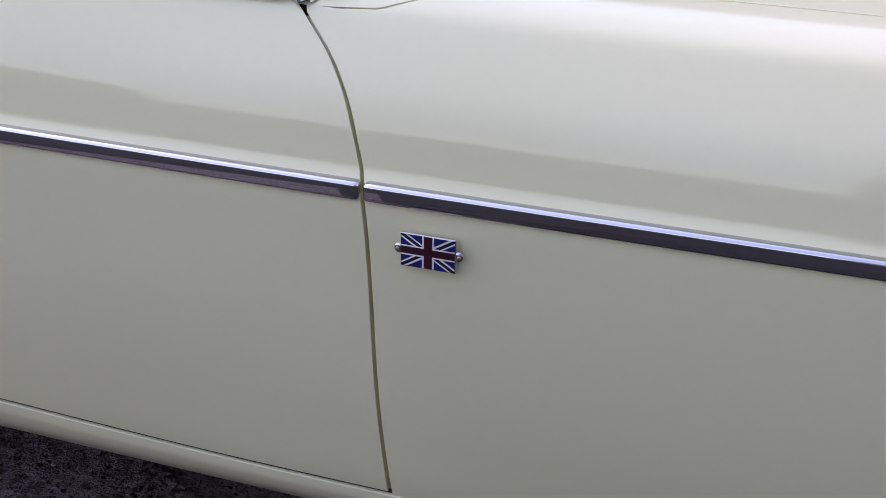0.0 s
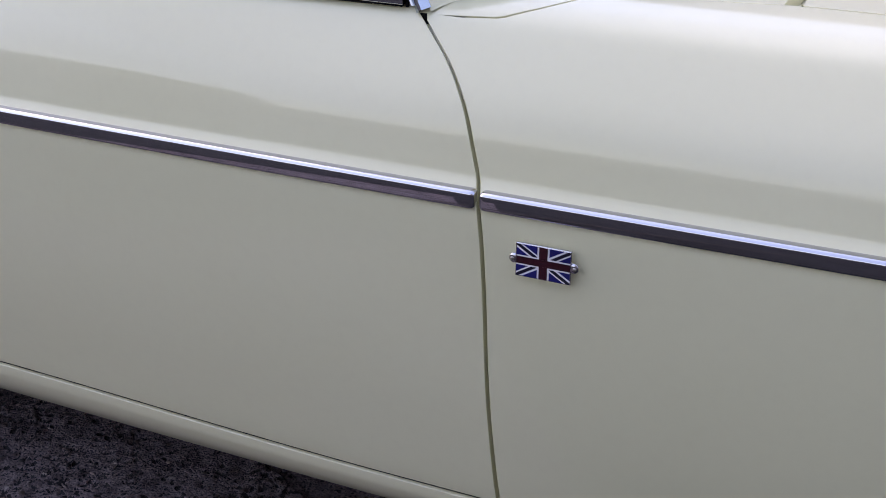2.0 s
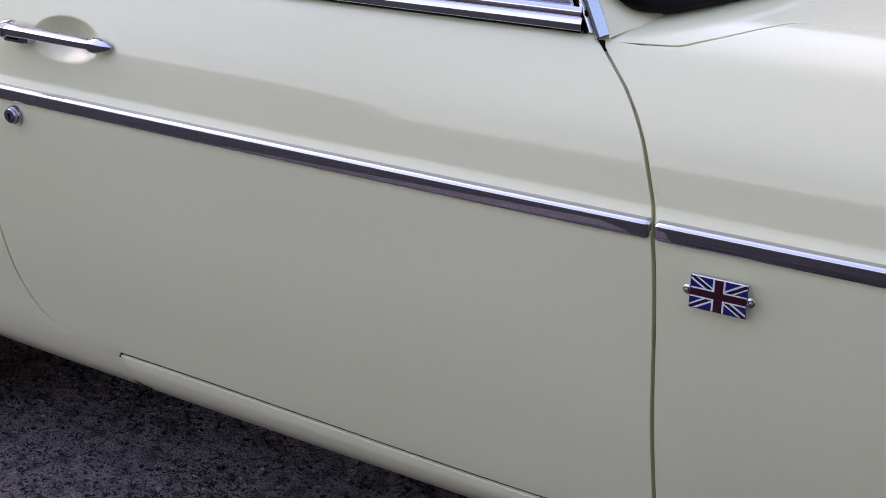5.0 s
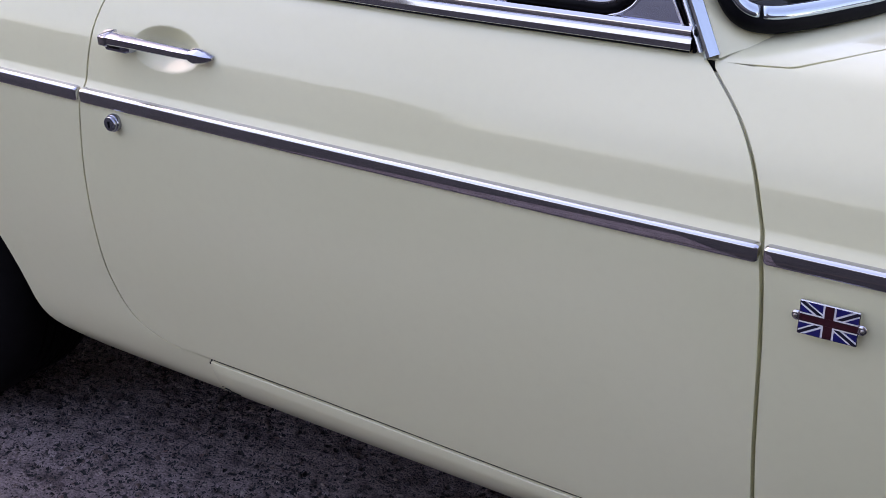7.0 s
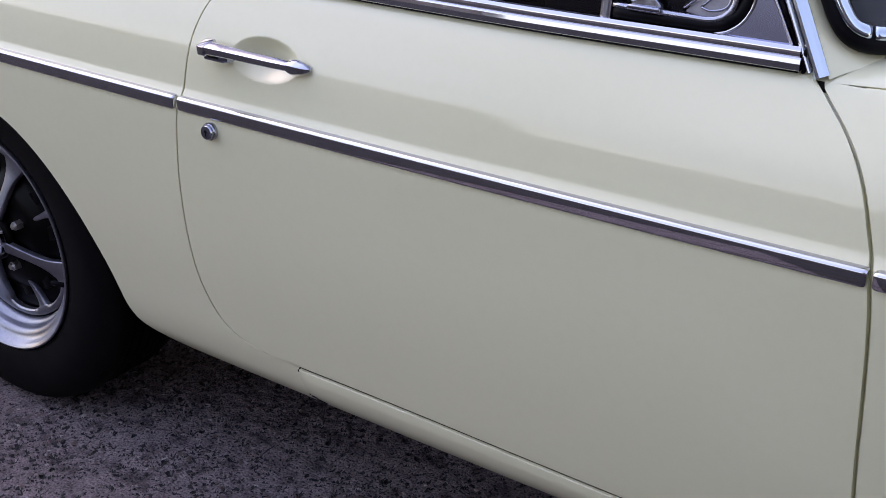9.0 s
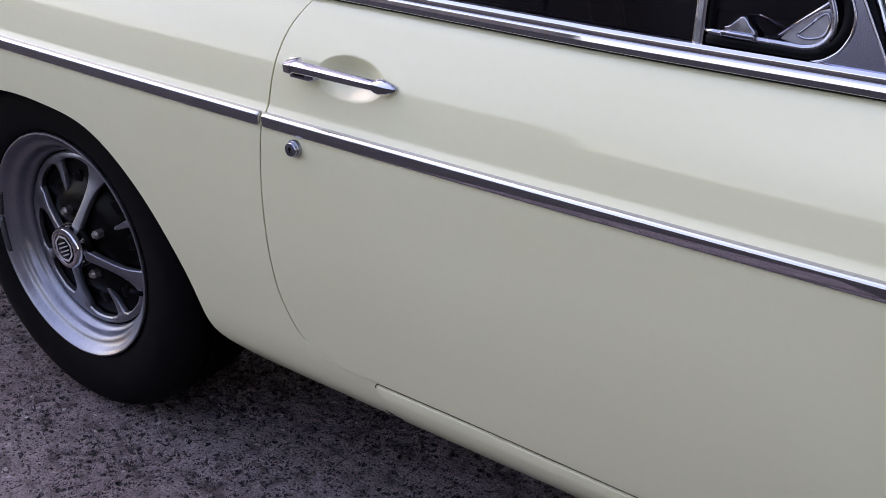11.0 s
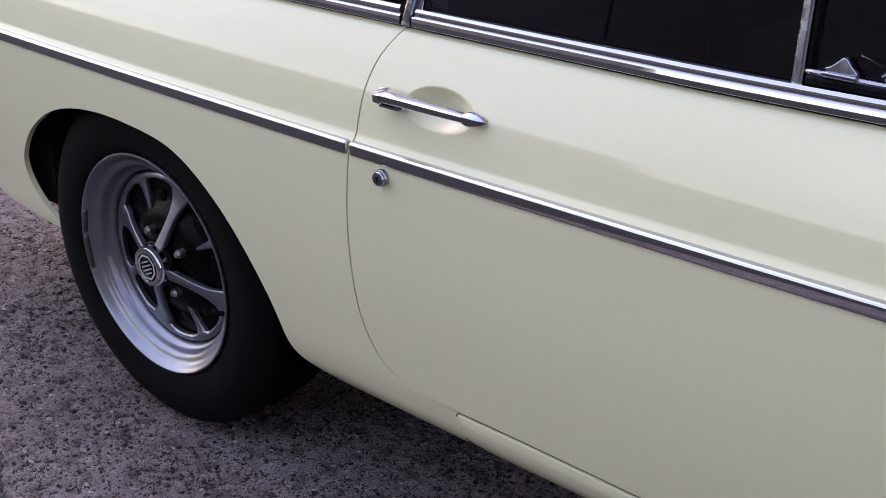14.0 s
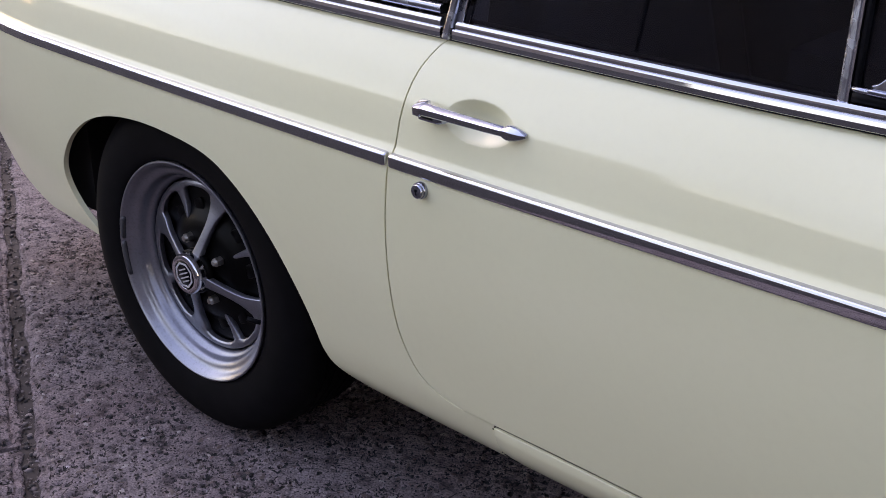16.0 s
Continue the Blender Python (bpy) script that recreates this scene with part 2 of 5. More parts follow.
PALE = plain("pale_render_wall", (0.38, 0.38, 0.40), 0.9, noise_scale=1.5)
FACADE = plain("far_brick", (0.125, 0.118, 0.125), 0.9, noise_scale=1.5)

# ---- helpers for building ----
def spline(xs, ys):
    """A natural cubic through the points, as a function."""
    xs, ys = np.array(xs, float), np.array(ys, float)
    n, h = len(xs), np.diff(xs)
    a, r = np.eye(n), np.zeros(n)
    for i in range(1, n - 1):
        a[i, i - 1:i + 2] = h[i - 1], 2 * (h[i - 1] + h[i]), h[i]
        r[i] = 6 * ((ys[i + 1] - ys[i]) / h[i] - (ys[i] - ys[i - 1]) / h[i - 1])
    m = np.linalg.solve(a, r)

    def f(x):
        x = np.asarray(x, float)
        i = np.clip(np.searchsorted(xs, x) - 1, 0, n - 2)
        d, e, hi = xs[i + 1] - x, x - xs[i], h[i]
        v = m[i] * d ** 3 / (6 * hi) + m[i + 1] * e ** 3 / (6 * hi) + (ys[i] / hi - m[i] * hi / 6) * d + (ys[i + 1] / hi - m[i + 1] * hi / 6) * e
        return v
    return f


def poly(xs, ys):
    return lambda v: np.interp(v, xs, ys)


def part(name, data, material, parent=None, label="", normals=None, smooth=True):
    """One mesh object from a bmesh or from (verts, faces), under parent."""
    me = bpy.data.meshes.new(name)
    if isinstance(data, bmesh.types.BMesh):
        bmesh.ops.recalc_face_normals(data, faces=data.faces[:])
        data.to_mesh(me)
        data.free()
    else:
        me.from_pydata([tuple(map(float, v)) for v in data[0]], [], data[1])
    for p in me.polygons:
        p.use_smooth = smooth
    if normals is not None:
        me.normals_split_custom_set_from_vertices([tuple(map(float, v)) for v in normals])
    me.materials.append(material)
    ob = new(name, me)
    ob.parent = parent
    if label:
        tagged(ob, label)
    return ob


def creased(ob, angle=35):
    me = ob.data
    bm = bmesh.new()
    bm.from_mesh(me)
    for e in bm.edges:
        e.smooth = len(e.link_faces) < 2 or e.calc_face_angle(0) < radians(angle)
    bm.to_mesh(me)
    bm.free()
    return ob


def box(bm, lo, hi, bevel=0.0, seg=2):
    c = [(a + b) / 2 for a, b in zip(lo, hi)]
    d = [b - a for a, b in zip(lo, hi)]
    g = bmesh.ops.create_cube(bm, size=1, matrix=Matrix.Translation(c) @ Matrix.Diagonal((*d, 1)))
    if bevel:
        es = list({e for v in g["verts"] for e in v.link_edges})
        bmesh.ops.bevel(bm, geom=es, offset=bevel, segments=seg, affect="EDGES", profile=0.5)
    return bm


def sweep(path, prof, ups=None, closed=True, cap=True, scale=None):
    """Carries the closed profile [(out, up)] along the points of path. ups: (out, up) directions at each."""
    vs, fs, k = [], [], len(prof)
    for i, p in enumerate(path):
        o, u = ups[i]
        sc = 1 if scale is None else scale[i]
        for a, b in prof:
            vs.append(Vector(p) + Vector(o) * a * sc + Vector(u) * b * sc)
    for i in range(len(path) - 1):
        for j in range(k if closed else k - 1):
            a, b = i * k + j, i * k + (j + 1) % k
            fs.append((a, b, b + k, a + k))
    if cap and closed:
        fs.append(tuple(range(k - 1, -1, -1)))
        fs.append(tuple(range((len(path) - 1) * k, len(path) * k)))
    return vs, fs


def tube(path, radius, sides=12, up=(0, 1, 0), squash=1.0):
    pts = [Vector(p) for p in path]
    ups = []
    for i in range(len(pts)):
        t = (pts[min(i + 1, len(pts) - 1)] - pts[max(i - 1, 0)]).normalized()
        o = Vector(up) - t * t.dot(Vector(up))
        o.normalize()
        ups.append((o, t.cross(o)))
    prof = [(radius * squash * math.cos(2 * math.pi * j / sides), radius * math.sin(2 * math.pi * j / sides)) for j in range(sides)]
    return sweep(pts, prof, ups)


def lathe(profile, centre, n=96):
    """Turns [(radius, y)] round the axis along y through centre (x, z)."""
    vs, fs, k = [], [], len(profile)
    for i in range(n):
        a = 2 * math.pi * i / n
        for r, y in profile:
            vs.append((centre[0] + r * math.cos(a), y, centre[1] + r * math.sin(a)))
    for i in range(n):
        for j in range(k - 1):
            a, b = i * k + j, ((i + 1) % n) * k + j
            fs.append((a, a + 1, b + 1, b))
    return vs, fs


def soft(v):
    v = np.clip(v, 0, 1)
    return v * v * (3 - 2 * v)


# ---- the car's skin: section of the flank and its way along the car ----
S_ = [0.150, 0.190, 0.205, 0.216, 0.230, 0.250, 0.275, 0.300, 0.340, 0.390, 0.450, 0.500, 0.550, 0.600, 0.632, 0.642, 0.648, 0.653, 0.657, 0.661, 0.667, 0.674, 0.688, 0.697, 0.704, 0.722, 0.742, 0.760, 0.776, 0.790, 0.806, 0.830, 0.865, 0.910, 0.960, 1.160, 1.460]
Y_ = [-.560, -.615, -.645, -.668, -.686, -.703, -.715, -.7225, -.7305, -.7395, -.7475, -.752, -.7545, -.7555, -.7545, -.7518, -.7480, -.7446, -.7423, -.7409, -.7397, -.7383, -.7354, -.7333, -.7315, -.7260, -.7175, -.7080, -.6980, -.6865, -.672, -.650, -.615, -.570, -.520, -.320, 0.0]
Z_ = [0.182, 0.193, 0.2025, 0.213, 0.228, 0.249, 0.275, 0.300, 0.340, 0.390, 0.450, 0.500, 0.550, 0.600, 0.632, 0.642, 0.648, 0.653, 0.657, 0.661, 0.667, 0.674, 0.688, 0.697, 0.704, 0.722, 0.742, 0.760, 0.776, 0.790, 0.7985, 0.8045, 0.8090, 0.8120, 0.8145, 0.823, 0.828]
SY, SZ = spline(S_, Y_), spline(S_, Z_)


def skin(x, s):
    """The flank's point at x along the car and s along its section (s is the height up to 0.79)."""
    x, s = np.asarray(x, float), np.asarray(s, float)
    y, z = SY(s), SZ(s)
    side = 1 - soft((s - 0.80) / 0.3)
    y = y + (0.0156 * (x - 1.1) ** 2 + 0.16 * np.clip((-0.35 - x) / 0.7, 0, 2) ** 2) * side
    y = y + 0.012 * soft((x - 0.95) / 0.4) * soft((s - 0.70) / 0.09) * side
    return np.stack([x + 0 * s, y, z + 0 * x], -1)


def scoop(p):
    """The door skin's hollow behind the handle."""
    r2 = ((p[..., 0] - 0.671) / 0.0560) ** 2 + ((p[..., 2] - 0.7145) / 0.0262) ** 2
    q = p.copy()
    q[..., 1] += 0.019 * np.clip(1 - r2, 0, 1) ** 1.35
    return q


ROLL = 0.0009


def panel(xl, xr, ss, ncol, roll="", shape=lambda p: p, depth=0.018, bias=None, warp=None, edge=ROLL):
    """A skin panel between the edges xl(s) and xr(s) for the rows ss, with edges rolled inwards on the sides in roll (L, R, B, T)."""
    ss = np.array(ss)
    u = np.linspace(0, 1, ncol + 1) if bias is None else bias
    a, b = np.array([float(xl(s)) for s in ss]), np.array([float(xr(s)) for s in ss])
    X = a[:, None] + (b - a)[:, None] * u[None]
    S = np.repeat(ss[:, None], len(u), 1)
    if warp:
        S = S - warp(X, S)
    h = 4e-4
    P = shape(skin(X, S))
    N = np.cross(shape(skin(X, S + h)) - shape(skin(X, S - h)), shape(skin(X + h, S)) - shape(skin(X - h, S)))
    N /= np.linalg.norm(N, axis=-1, keepdims=True)
    N *= np.where(N[..., 1:2] > 0, -1, 1) if P[..., 2].max() < 0.82 else 1
    if N[0, 0, 1] > 0:
        N = -N
    nr, nc = X.shape
    vs, ns = list(P.reshape(-1, 3)), list(N.reshape(-1, 3))
    fs = [(i * nc + j, i * nc + j + 1, (i + 1) * nc + j + 1, (i + 1) * nc + j) for i in range(nr - 1) for j in range(nc - 1)]
    edges = dict(L=[(i, 0) for i in range(nr)], R=[(i, nc - 1) for i in range(nr)], B=[(0, j) for j in range(nc)], T=[(nr - 1, j) for j in range(nc)])
    for side in roll:
        ids = edges[side]
        pts, nrm = np.array([P[i] for i in ids]), np.array([N[i] for i in ids])
        along = np.gradient(pts, axis=0)
        out = np.cross(along, nrm)
        out /= np.linalg.norm(out, axis=1, keepdims=True) + 1e-12
        i0, j0 = ids[len(ids) // 2]
        inner = P[min(max(i0, 1), nr - 2), min(max(j0, 1), nc - 2)] - P[i0, j0]
        if np.dot(out[len(ids) // 2], inner) > 0:
            out = -out
        prev = [i * nc + j for i, j in ids]
        for o, d, w in ((0.44 * edge, 0.1 * edge, 0.3), (0.8 * edge, 0.44 * edge, 0.75), (edge, edge, 1.0), (edge, max(depth, edge + 0.001), 1.0)):
            k0 = len(vs)
            vs += list(pts + out * o - nrm * d)
            ns += list((nrm * (1 - w) + out * w))
            cur = list(range(k0, k0 + len(ids)))
            fs += [(prev[q], prev[q + 1], cur[q + 1], cur[q]) for q in range(len(ids) - 1)]
            prev = cur
    ns = np.array(ns)
    ns /= np.linalg.norm(ns, axis=1, keepdims=True)
    # turn each face to its normals
    out_fs = []
    va = np.array(vs)
    for f in fs:
        g = np.cross(va[f[1]] - va[f[0]], va[f[2]] - va[f[0]])
        out_fs.append(f if np.dot(g, ns[list(f)].sum(0)) >= 0 else f[::-1])
    return vs, out_fs, ns


def join(*panels):
    vs, fs, ns = [], [], []
    for v, f, n in panels:
        k = len(vs)
        vs += list(v)
        fs += [tuple(i + k for i in q) for q in f]
        ns += list(n)
    return vs, fs, ns


def rows(a, b, step=0.006):
    return np.linspace(a, b, max(2, int(round((b - a) / step)) + 1))


# shut lines, by height
FRONT_SEAM = spline([0.20, 0.284, 0.341, 0.40, 0.445, 0.495, 0.54, 0.585, 0.627, 0.656, 0.687, 0.715, 0.738, 0.758, 0.776, 0.793], [1.437, 1.4365, 1.4335, 1.431, 1.4295, 1.4283, 1.4268, 1.4240, 1.4195, 1.4132, 1.4035, 1.3930, 1.3785, 1.3605, 1.3400, 1.319])
REAR_SEAM = spline([0.2945, 0.2965, 0.303, 0.310, 0.322, 0.340, 0.360, 0.392, 0.43, 0.46, 0.507, 0.56, 0.606, 0.636, 0.658, 0.70, 0.736, 0.756, 0.774, 0.793], [0.687, 0.650, 0.605, 0.587, 0.567, 0.552, 0.5425, 0.533, 0.5285, 0.527, 0.527, 0.529, 0.5335, 0.5365, 0.5385, 0.5415, 0.5480, 0.5545, 0.5645, 0.5785])
ARCH_FRONT = spline([0.205, 0.216, 0.230, 0.240, 0.252, 0.269, 0.297, 0.330, 0.379, 0.425, 0.467, 0.502, 0.532, 0.548, 0.559, 0.5645, 0.566], [0.56, 0.50, 0.425, 0.388, 0.364, 0.348, 0.334, 0.324, 0.305, 0.280, 0.2485, 0.217, 0.179, 0.145, 0.098, 0.035, -0.023])
ARCH_REAR = spline([0.28, 0.295, 0.32, 0.35, 0.38, 0.402, 0.443, 0.47, 0.50, 0.525, 0.545, 0.556, 0.5635, 0.566], [-.274, -.292, -.320, -.342, -.351, -.350, -.327, -.303, -.266, -.225, -.175, -.130, -.075, -.023])


def rounded(edge, heights, side):
    """The arch above the hub drawn anew in polar form, so that it stays round at its crown."""
    pts = sorted((math.atan2(s - 0.28, float(edge(s)) + 0.02), math.hypot(s - 0.28, float(edge(s)) + 0.02)) for s in heights)
    f = spline([p[0] for p in pts], [p[1] for p in pts])
    a = np.linspace(pts[0][0], pts[-1][0], 600)
    h, x = 0.28 + f(a) * np.sin(a), -0.02 + f(a) * np.cos(a)
    if side < 0:
        h, x = h[::-1], x[::-1]
    h = np.maximum.accumulate(h)
    h = h + (0.566 - h[-1]) * soft((h - 0.54) / 0.026)
    return lambda s: float(edge(s)) if s < 0.345 else float(np.interp(s, h, x))


ARCH_FRONT = (lambda edge: lambda s: float(edge(s)) + 0.0100 * float(soft((s - 0.255) / 0.06)) * (1 - float(soft((s - 0.47) / 0.07))))(ARCH_FRONT)
ARCH_FRONT = rounded(ARCH_FRONT, (0.330, 0.379, 0.425, 0.467, 0.502, 0.532, 0.548, 0.559, 0.5645, 0.566), 1)
ARCH_REAR = rounded(ARCH_REAR, (0.32, 0.35, 0.38, 0.402, 0.443, 0.47, 0.50, 0.525, 0.545, 0.556, 0.5635, 0.566), -1)
TAIL = poly([0.28, 0.285, 0.30, 0.327, 0.36, 0.40, 0.45, 0.55, 0.64, 0.80], [-.30, -.46, -.52, -.60, -.645, -.69, -.80, -.95, -1.02, -1.0])
DROP = lambda x, s: 0.0108 * soft((x - 0.76) / 0.55) * (1 - soft((s - 0.295) / 0.10)) * soft((s - 0.215) / 0.07)
GAP_F, GAP_R, GAP_B = 0.0019, 0.0010, 0.0056

# ---- car ----
car = tagged(new("car"), "pale primrose vintage sports coupe with chrome trim, parked on concrete", "car")

ARCH_S = np.concatenate([rows(0.28, 0.52, 0.008), rows(0.524, 0.556, 0.002), 0.566 - 0.009 * np.linspace(1, 0, 22) ** 2])
quarter = join(
    panel(lambda s: min(TAIL(s), ARCH_REAR(s) - 0.002), ARCH_REAR, ARCH_S, 40, "R", depth=0.010),
    panel(ARCH_FRONT, lambda s: REAR_SEAM(s + 0.0010) - GAP_R - ROLL, np.concatenate([rows(0.2963, 0.34, 0.003), ARCH_S[ARCH_S > 0.342]]), 60, "LR"),
    panel(ARCH_FRONT, lambda s: 0.692, np.concatenate([rows(0.205, 0.24, 0.004), rows(0.246, 0.2963, 0.006)]), 40, "L"),
    panel(TAIL, lambda s: REAR_SEAM(s) - GAP_R - ROLL, rows(0.566, 0.793, 0.004), 120, "RT"))
part("rear_quarter_panel", quarter[:2], PAINT, car, "glossy primrose rear quarter panel with round wheel arch", quarter[2])

SILL_TOP = 0.2966 - GAP_B


def swell(p):
    """The sill stands a little proud of the door and rounds inwards to its top edge."""
    x, z = p[..., 0], p[..., 2]
    top = SILL_TOP - 0.0108 * soft((x - 0.76) / 0.55)
    q = p.copy()
    q[..., 1] -= 0.0008 + 0.0032 * soft((top - z + 0.009) / 0.026) * soft((z - 0.215) / 0.06) * soft((x - 0.68) / 0.03)
    return q


sill = join(panel(lambda s: 0.6925, lambda s: 1.46, np.concatenate([rows(0.150, 0.24, 0.005), rows(0.244, 0.268, 0.004), rows(0.2695, SILL_TOP, 0.0013)]), 60, "LT", warp=DROP, depth=0.006, edge=0.0011, shape=swell))
part("sill", sill[:2], PAINT, car, "primrose sill below the door, chipped along its edge", sill[2])

F_ARCH = lambda s: 2.311 - math.sqrt(max(0.33 ** 2 - (min(s, 0.565) - 0.28) ** 2, 0)) if s < 0.566 else 2.85
wing = join(
    panel(lambda s: FRONT_SEAM(max(s, 0.2)) + GAP_F + ROLL, lambda s: F_ARCH(s) if s < 0.561 else 2.14, np.concatenate([rows(0.205, 0.56, 0.010)]), 50, "LR"),
    panel(lambda s: FRONT_SEAM(s) + GAP_F + ROLL + 0.0065 * float(soft((s - 0.784) / 0.010)), lambda s: 2.85, np.concatenate([rows(0.56, 0.63, 0.010), rows(0.636, 0.70, 0.004), rows(0.706, 0.79, 0.005)]), 120, "L"),
    panel(lambda s: 2.48, lambda s: 2.85 - 0.3 * max(0, 0.45 - s), rows(0.30, 0.56, 0.02), 10, ""))
part("front_wing", wing[:2], PAINT, car, "glossy primrose front wing", wing[2])

D_S = np.concatenate([rows(0.2978, 0.32, 0.0018), rows(0.3225, 0.40, 0.0035), rows(0.405, 0.64, 0.007), rows(0.643, 0.76, 0.0015), rows(0.7625, 0.793, 0.0027)])
door = tagged(new("door"), "closed primrose driver's door with chrome handle")
door.parent = car
bias = np.concatenate([np.linspace(0, 0.06, 12)[:-1], np.linspace(0.06, 0.28, 150)[:-1], np.linspace(0.28, 1, 110)])
dp = panel(lambda s: REAR_SEAM(s - 0.0010) + GAP_R + ROLL, lambda s: FRONT_SEAM(s) - GAP_F - ROLL, D_S, 0, "LRBT", scoop, bias=bias, warp=DROP)
part("door_skin", dp[:2], PAINT, door, normals=dp[2])

# jambs behind the shut lines
def jamb(seam, s0, s1, d0, width):
    ss = rows(s0, s1, 0.02)
    vs, fs = [], []
    for s in ss:
        p = skin(float(seam(s)), float(s))
        for dx in (-width, width):
            vs.append((p[0] + dx, p[1] + d0, p[2]))
    for i in range(len(ss) - 1):
        fs.append((2 * i, 2 * i + 1, 2 * i + 3, 2 * i + 2))
    return vs, fs


# A dark strip just inside the gap under the door paints its shade.
gx = np.linspace(0.694, 1.447, 50)
gv = [tuple(skin(x, q - float(DROP(x, q))) + np.array([0, 0.0030, 0])) for x in gx for q in (0.287, 0.300)]
part("door_seal", (gv, [(2 * i, 2 * i + 1, 2 * i + 3, 2 * i + 2) for i in range(49)]), GAP_SHADE, car, "dark strip added for the shade in the gap under the door")
part("front_jamb", jamb(FRONT_SEAM, 0.27, 0.790, 0.011, 0.03), PAINT, car)
part("rear_jamb", jamb(REAR_SEAM, 0.34, 0.785, 0.014, 0.03), PAINT, car)
# Black backing that paints the shade inside the door's lower gap.
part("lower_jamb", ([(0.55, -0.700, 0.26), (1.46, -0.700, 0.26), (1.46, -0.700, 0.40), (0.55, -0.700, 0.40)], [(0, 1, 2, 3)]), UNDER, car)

fill_x = np.linspace(0.59, 0.6915, 20)
part("joint_filler", ([tuple(skin(x, z) + np.array([0, 0.0016, 0])) for z in (0.2935, 0.3045) for x in fill_x], [(i, i + 1, i + 21, i + 20) for i in range(19)]), PAINT, car)

# wing top, scuttle and bonnet
SCUTTLE = poly([0.790, 0.7922, 0.796, 0.804, 0.815, 0.828, 0.850, 0.868, 0.876, 0.880, 0.885, 0.893], [1.335, 1.392, 1.406, 1.419, 1.434, 1.447, 1.466, 1.480, 1.492, 1.540, 1.605, 1.648])
top_s = np.concatenate([rows(0.79, 0.893, 0.0025)])
wt = panel(lambda s: SCUTTLE(s + 0.0012) + 0.0014, lambda s: 2.85, top_s, 120, "LT", bias=np.linspace(0, 1, 140) ** 1.8, depth=0.01)
part("wing_top", wt[:2], PAINT, car, "primrose wing top along the bonnet", wt[2])
sc = join(panel(lambda s: 1.27, lambda s: SCUTTLE(s - 0.0012) - 0.0014, rows(0.79, 0.893, 0.0025), 30, "R", depth=0.01),
          panel(lambda s: 1.27, lambda s: 1.643 + 0.05 * (s - 0.893), rows(0.893, 1.46, 0.02), 30, "R", depth=0.02))
part("scuttle", sc[:2], PAINT, car, "primrose scuttle panel below the windscreen", sc[2])
bo = panel(lambda s: 1.660 + 0.05 * (s - 0.898), lambda s: 2.82, rows(0.898, 1.46, 0.012), 60, "LB", depth=0.02)
part("bonnet", bo[:2], PAINT, car, "closed primrose bonnet", bo[2])
gut = [(1.60, -0.60, 0.795), (2.82, -0.60, 0.795), (2.82, 0, 0.795), (1.60, 0, 0.795)]
part("bonnet_gutter", (gut, [(0, 1, 2, 3)]), PAINT, car)


# ---- chrome strips along the flank ----
def d_profile(h, d, n=10, flat=0.55):
    """A moulding's section: back on the panel, a narrow upper bevel and a round lower face."""
    pts = [(-0.002, h * 0.5), (d * 0.60, h * 0.49), (d * 0.70, h * 0.465), (d * 0.92, h * 0.385), (d * 0.98, h * 0.34), (d, h * 0.27)]
    pts += [(d, h * 0.22), (d * 0.99, -h * 0.39), (d * 0.97, -h * 0.43), (d * 0.88, -h * 0.5), (-0.002, -h * 0.5)]
    return pts


def strip(x0, x1, s, h, d, step=0.02, taper=True, prof=None, lift=0.0):
    xs = list(np.linspace(x0, x1, max(3, int(abs(x1 - x0) / step))))
    sc = None
    if taper:
        xs = [x0, x0 + 0.0015, x0 + 0.004] + [x for x in xs if x0 + 0.008 < x < x1 - 0.008] + [x1 - 0.004, x1 - 0.0015, x1]
        sc = [0.82, 0.95, 1.0] + [1.0] * (len(xs) - 6) + [1.0, 0.95, 0.82]
    path, ups = [], []
    for x in xs:
        p, q = skin(x, s), skin(x, s + 0.004)
        path.append((p[0], p[1] - lift, p[2]))
        ups.append(((0, -1, 0), (0, 0, 1)))
    return sweep(path, prof or d_profile(h, d), ups, scale=sc)


creased(part("side_moulding", strip(-0.98, 0.5343, 0.6440, 0.0170, 0.0085), CHROME, car, "bright chrome side moulding on the rear quarter"), 25)
creased(part("side_moulding", strip(0.5408, 1.4150, 0.6440, 0.0170, 0.0085), CHROME, door, "bright chrome side moulding across the door"), 40)
creased(part("side_moulding", strip(1.4207, 2.70, 0.6440, 0.0170, 0.0085), CHROME, car, "bright chrome side moulding on the front wing"), 40)


# ---- windows ----
def pane_y(x, z):
    return float(skin(x, 0.79)[1]) + 0.006 + 0.15 * (z - 0.80)


def round_prof(h, d, n=8):
    pts = [(-0.004, h / 2)]
    for i in range(n + 1):
        a = math.pi / 2 - math.pi * i / n
        pts.append((d * max(0.0, math.cos(a)) ** 0.7, h / 2 * math.sin(a)))
    return pts + [(-0.004, -h / 2)]


def belt_prof(h):
    """A bright upper bevel over an upright face that turns in at its foot."""
    return [(-0.004, h * 0.5), (0.0020, h * 0.5), (0.0027, h * 0.485), (0.0034, h * 0.42), (0.0036, h * 0.38), (0.0037, h * 0.345), (0.0046, h * 0.055), (0.0047, h * 0.02), (0.0047, -h * 0.02), (0.0046, -h * 0.44), (0.0038, -h * 0.5), (-0.004, -h * 0.5)]


def channel_prof(h):
    """A thin rolled lip over a nearly flat face."""
    return [(-0.004, h * 0.5), (0.0008, h * 0.5), (0.0016, h * 0.47), (0.0034, h * 0.16), (0.0037, h * 0.08), (0.0039, -h * 0.5), (-0.004, -h * 0.5)]


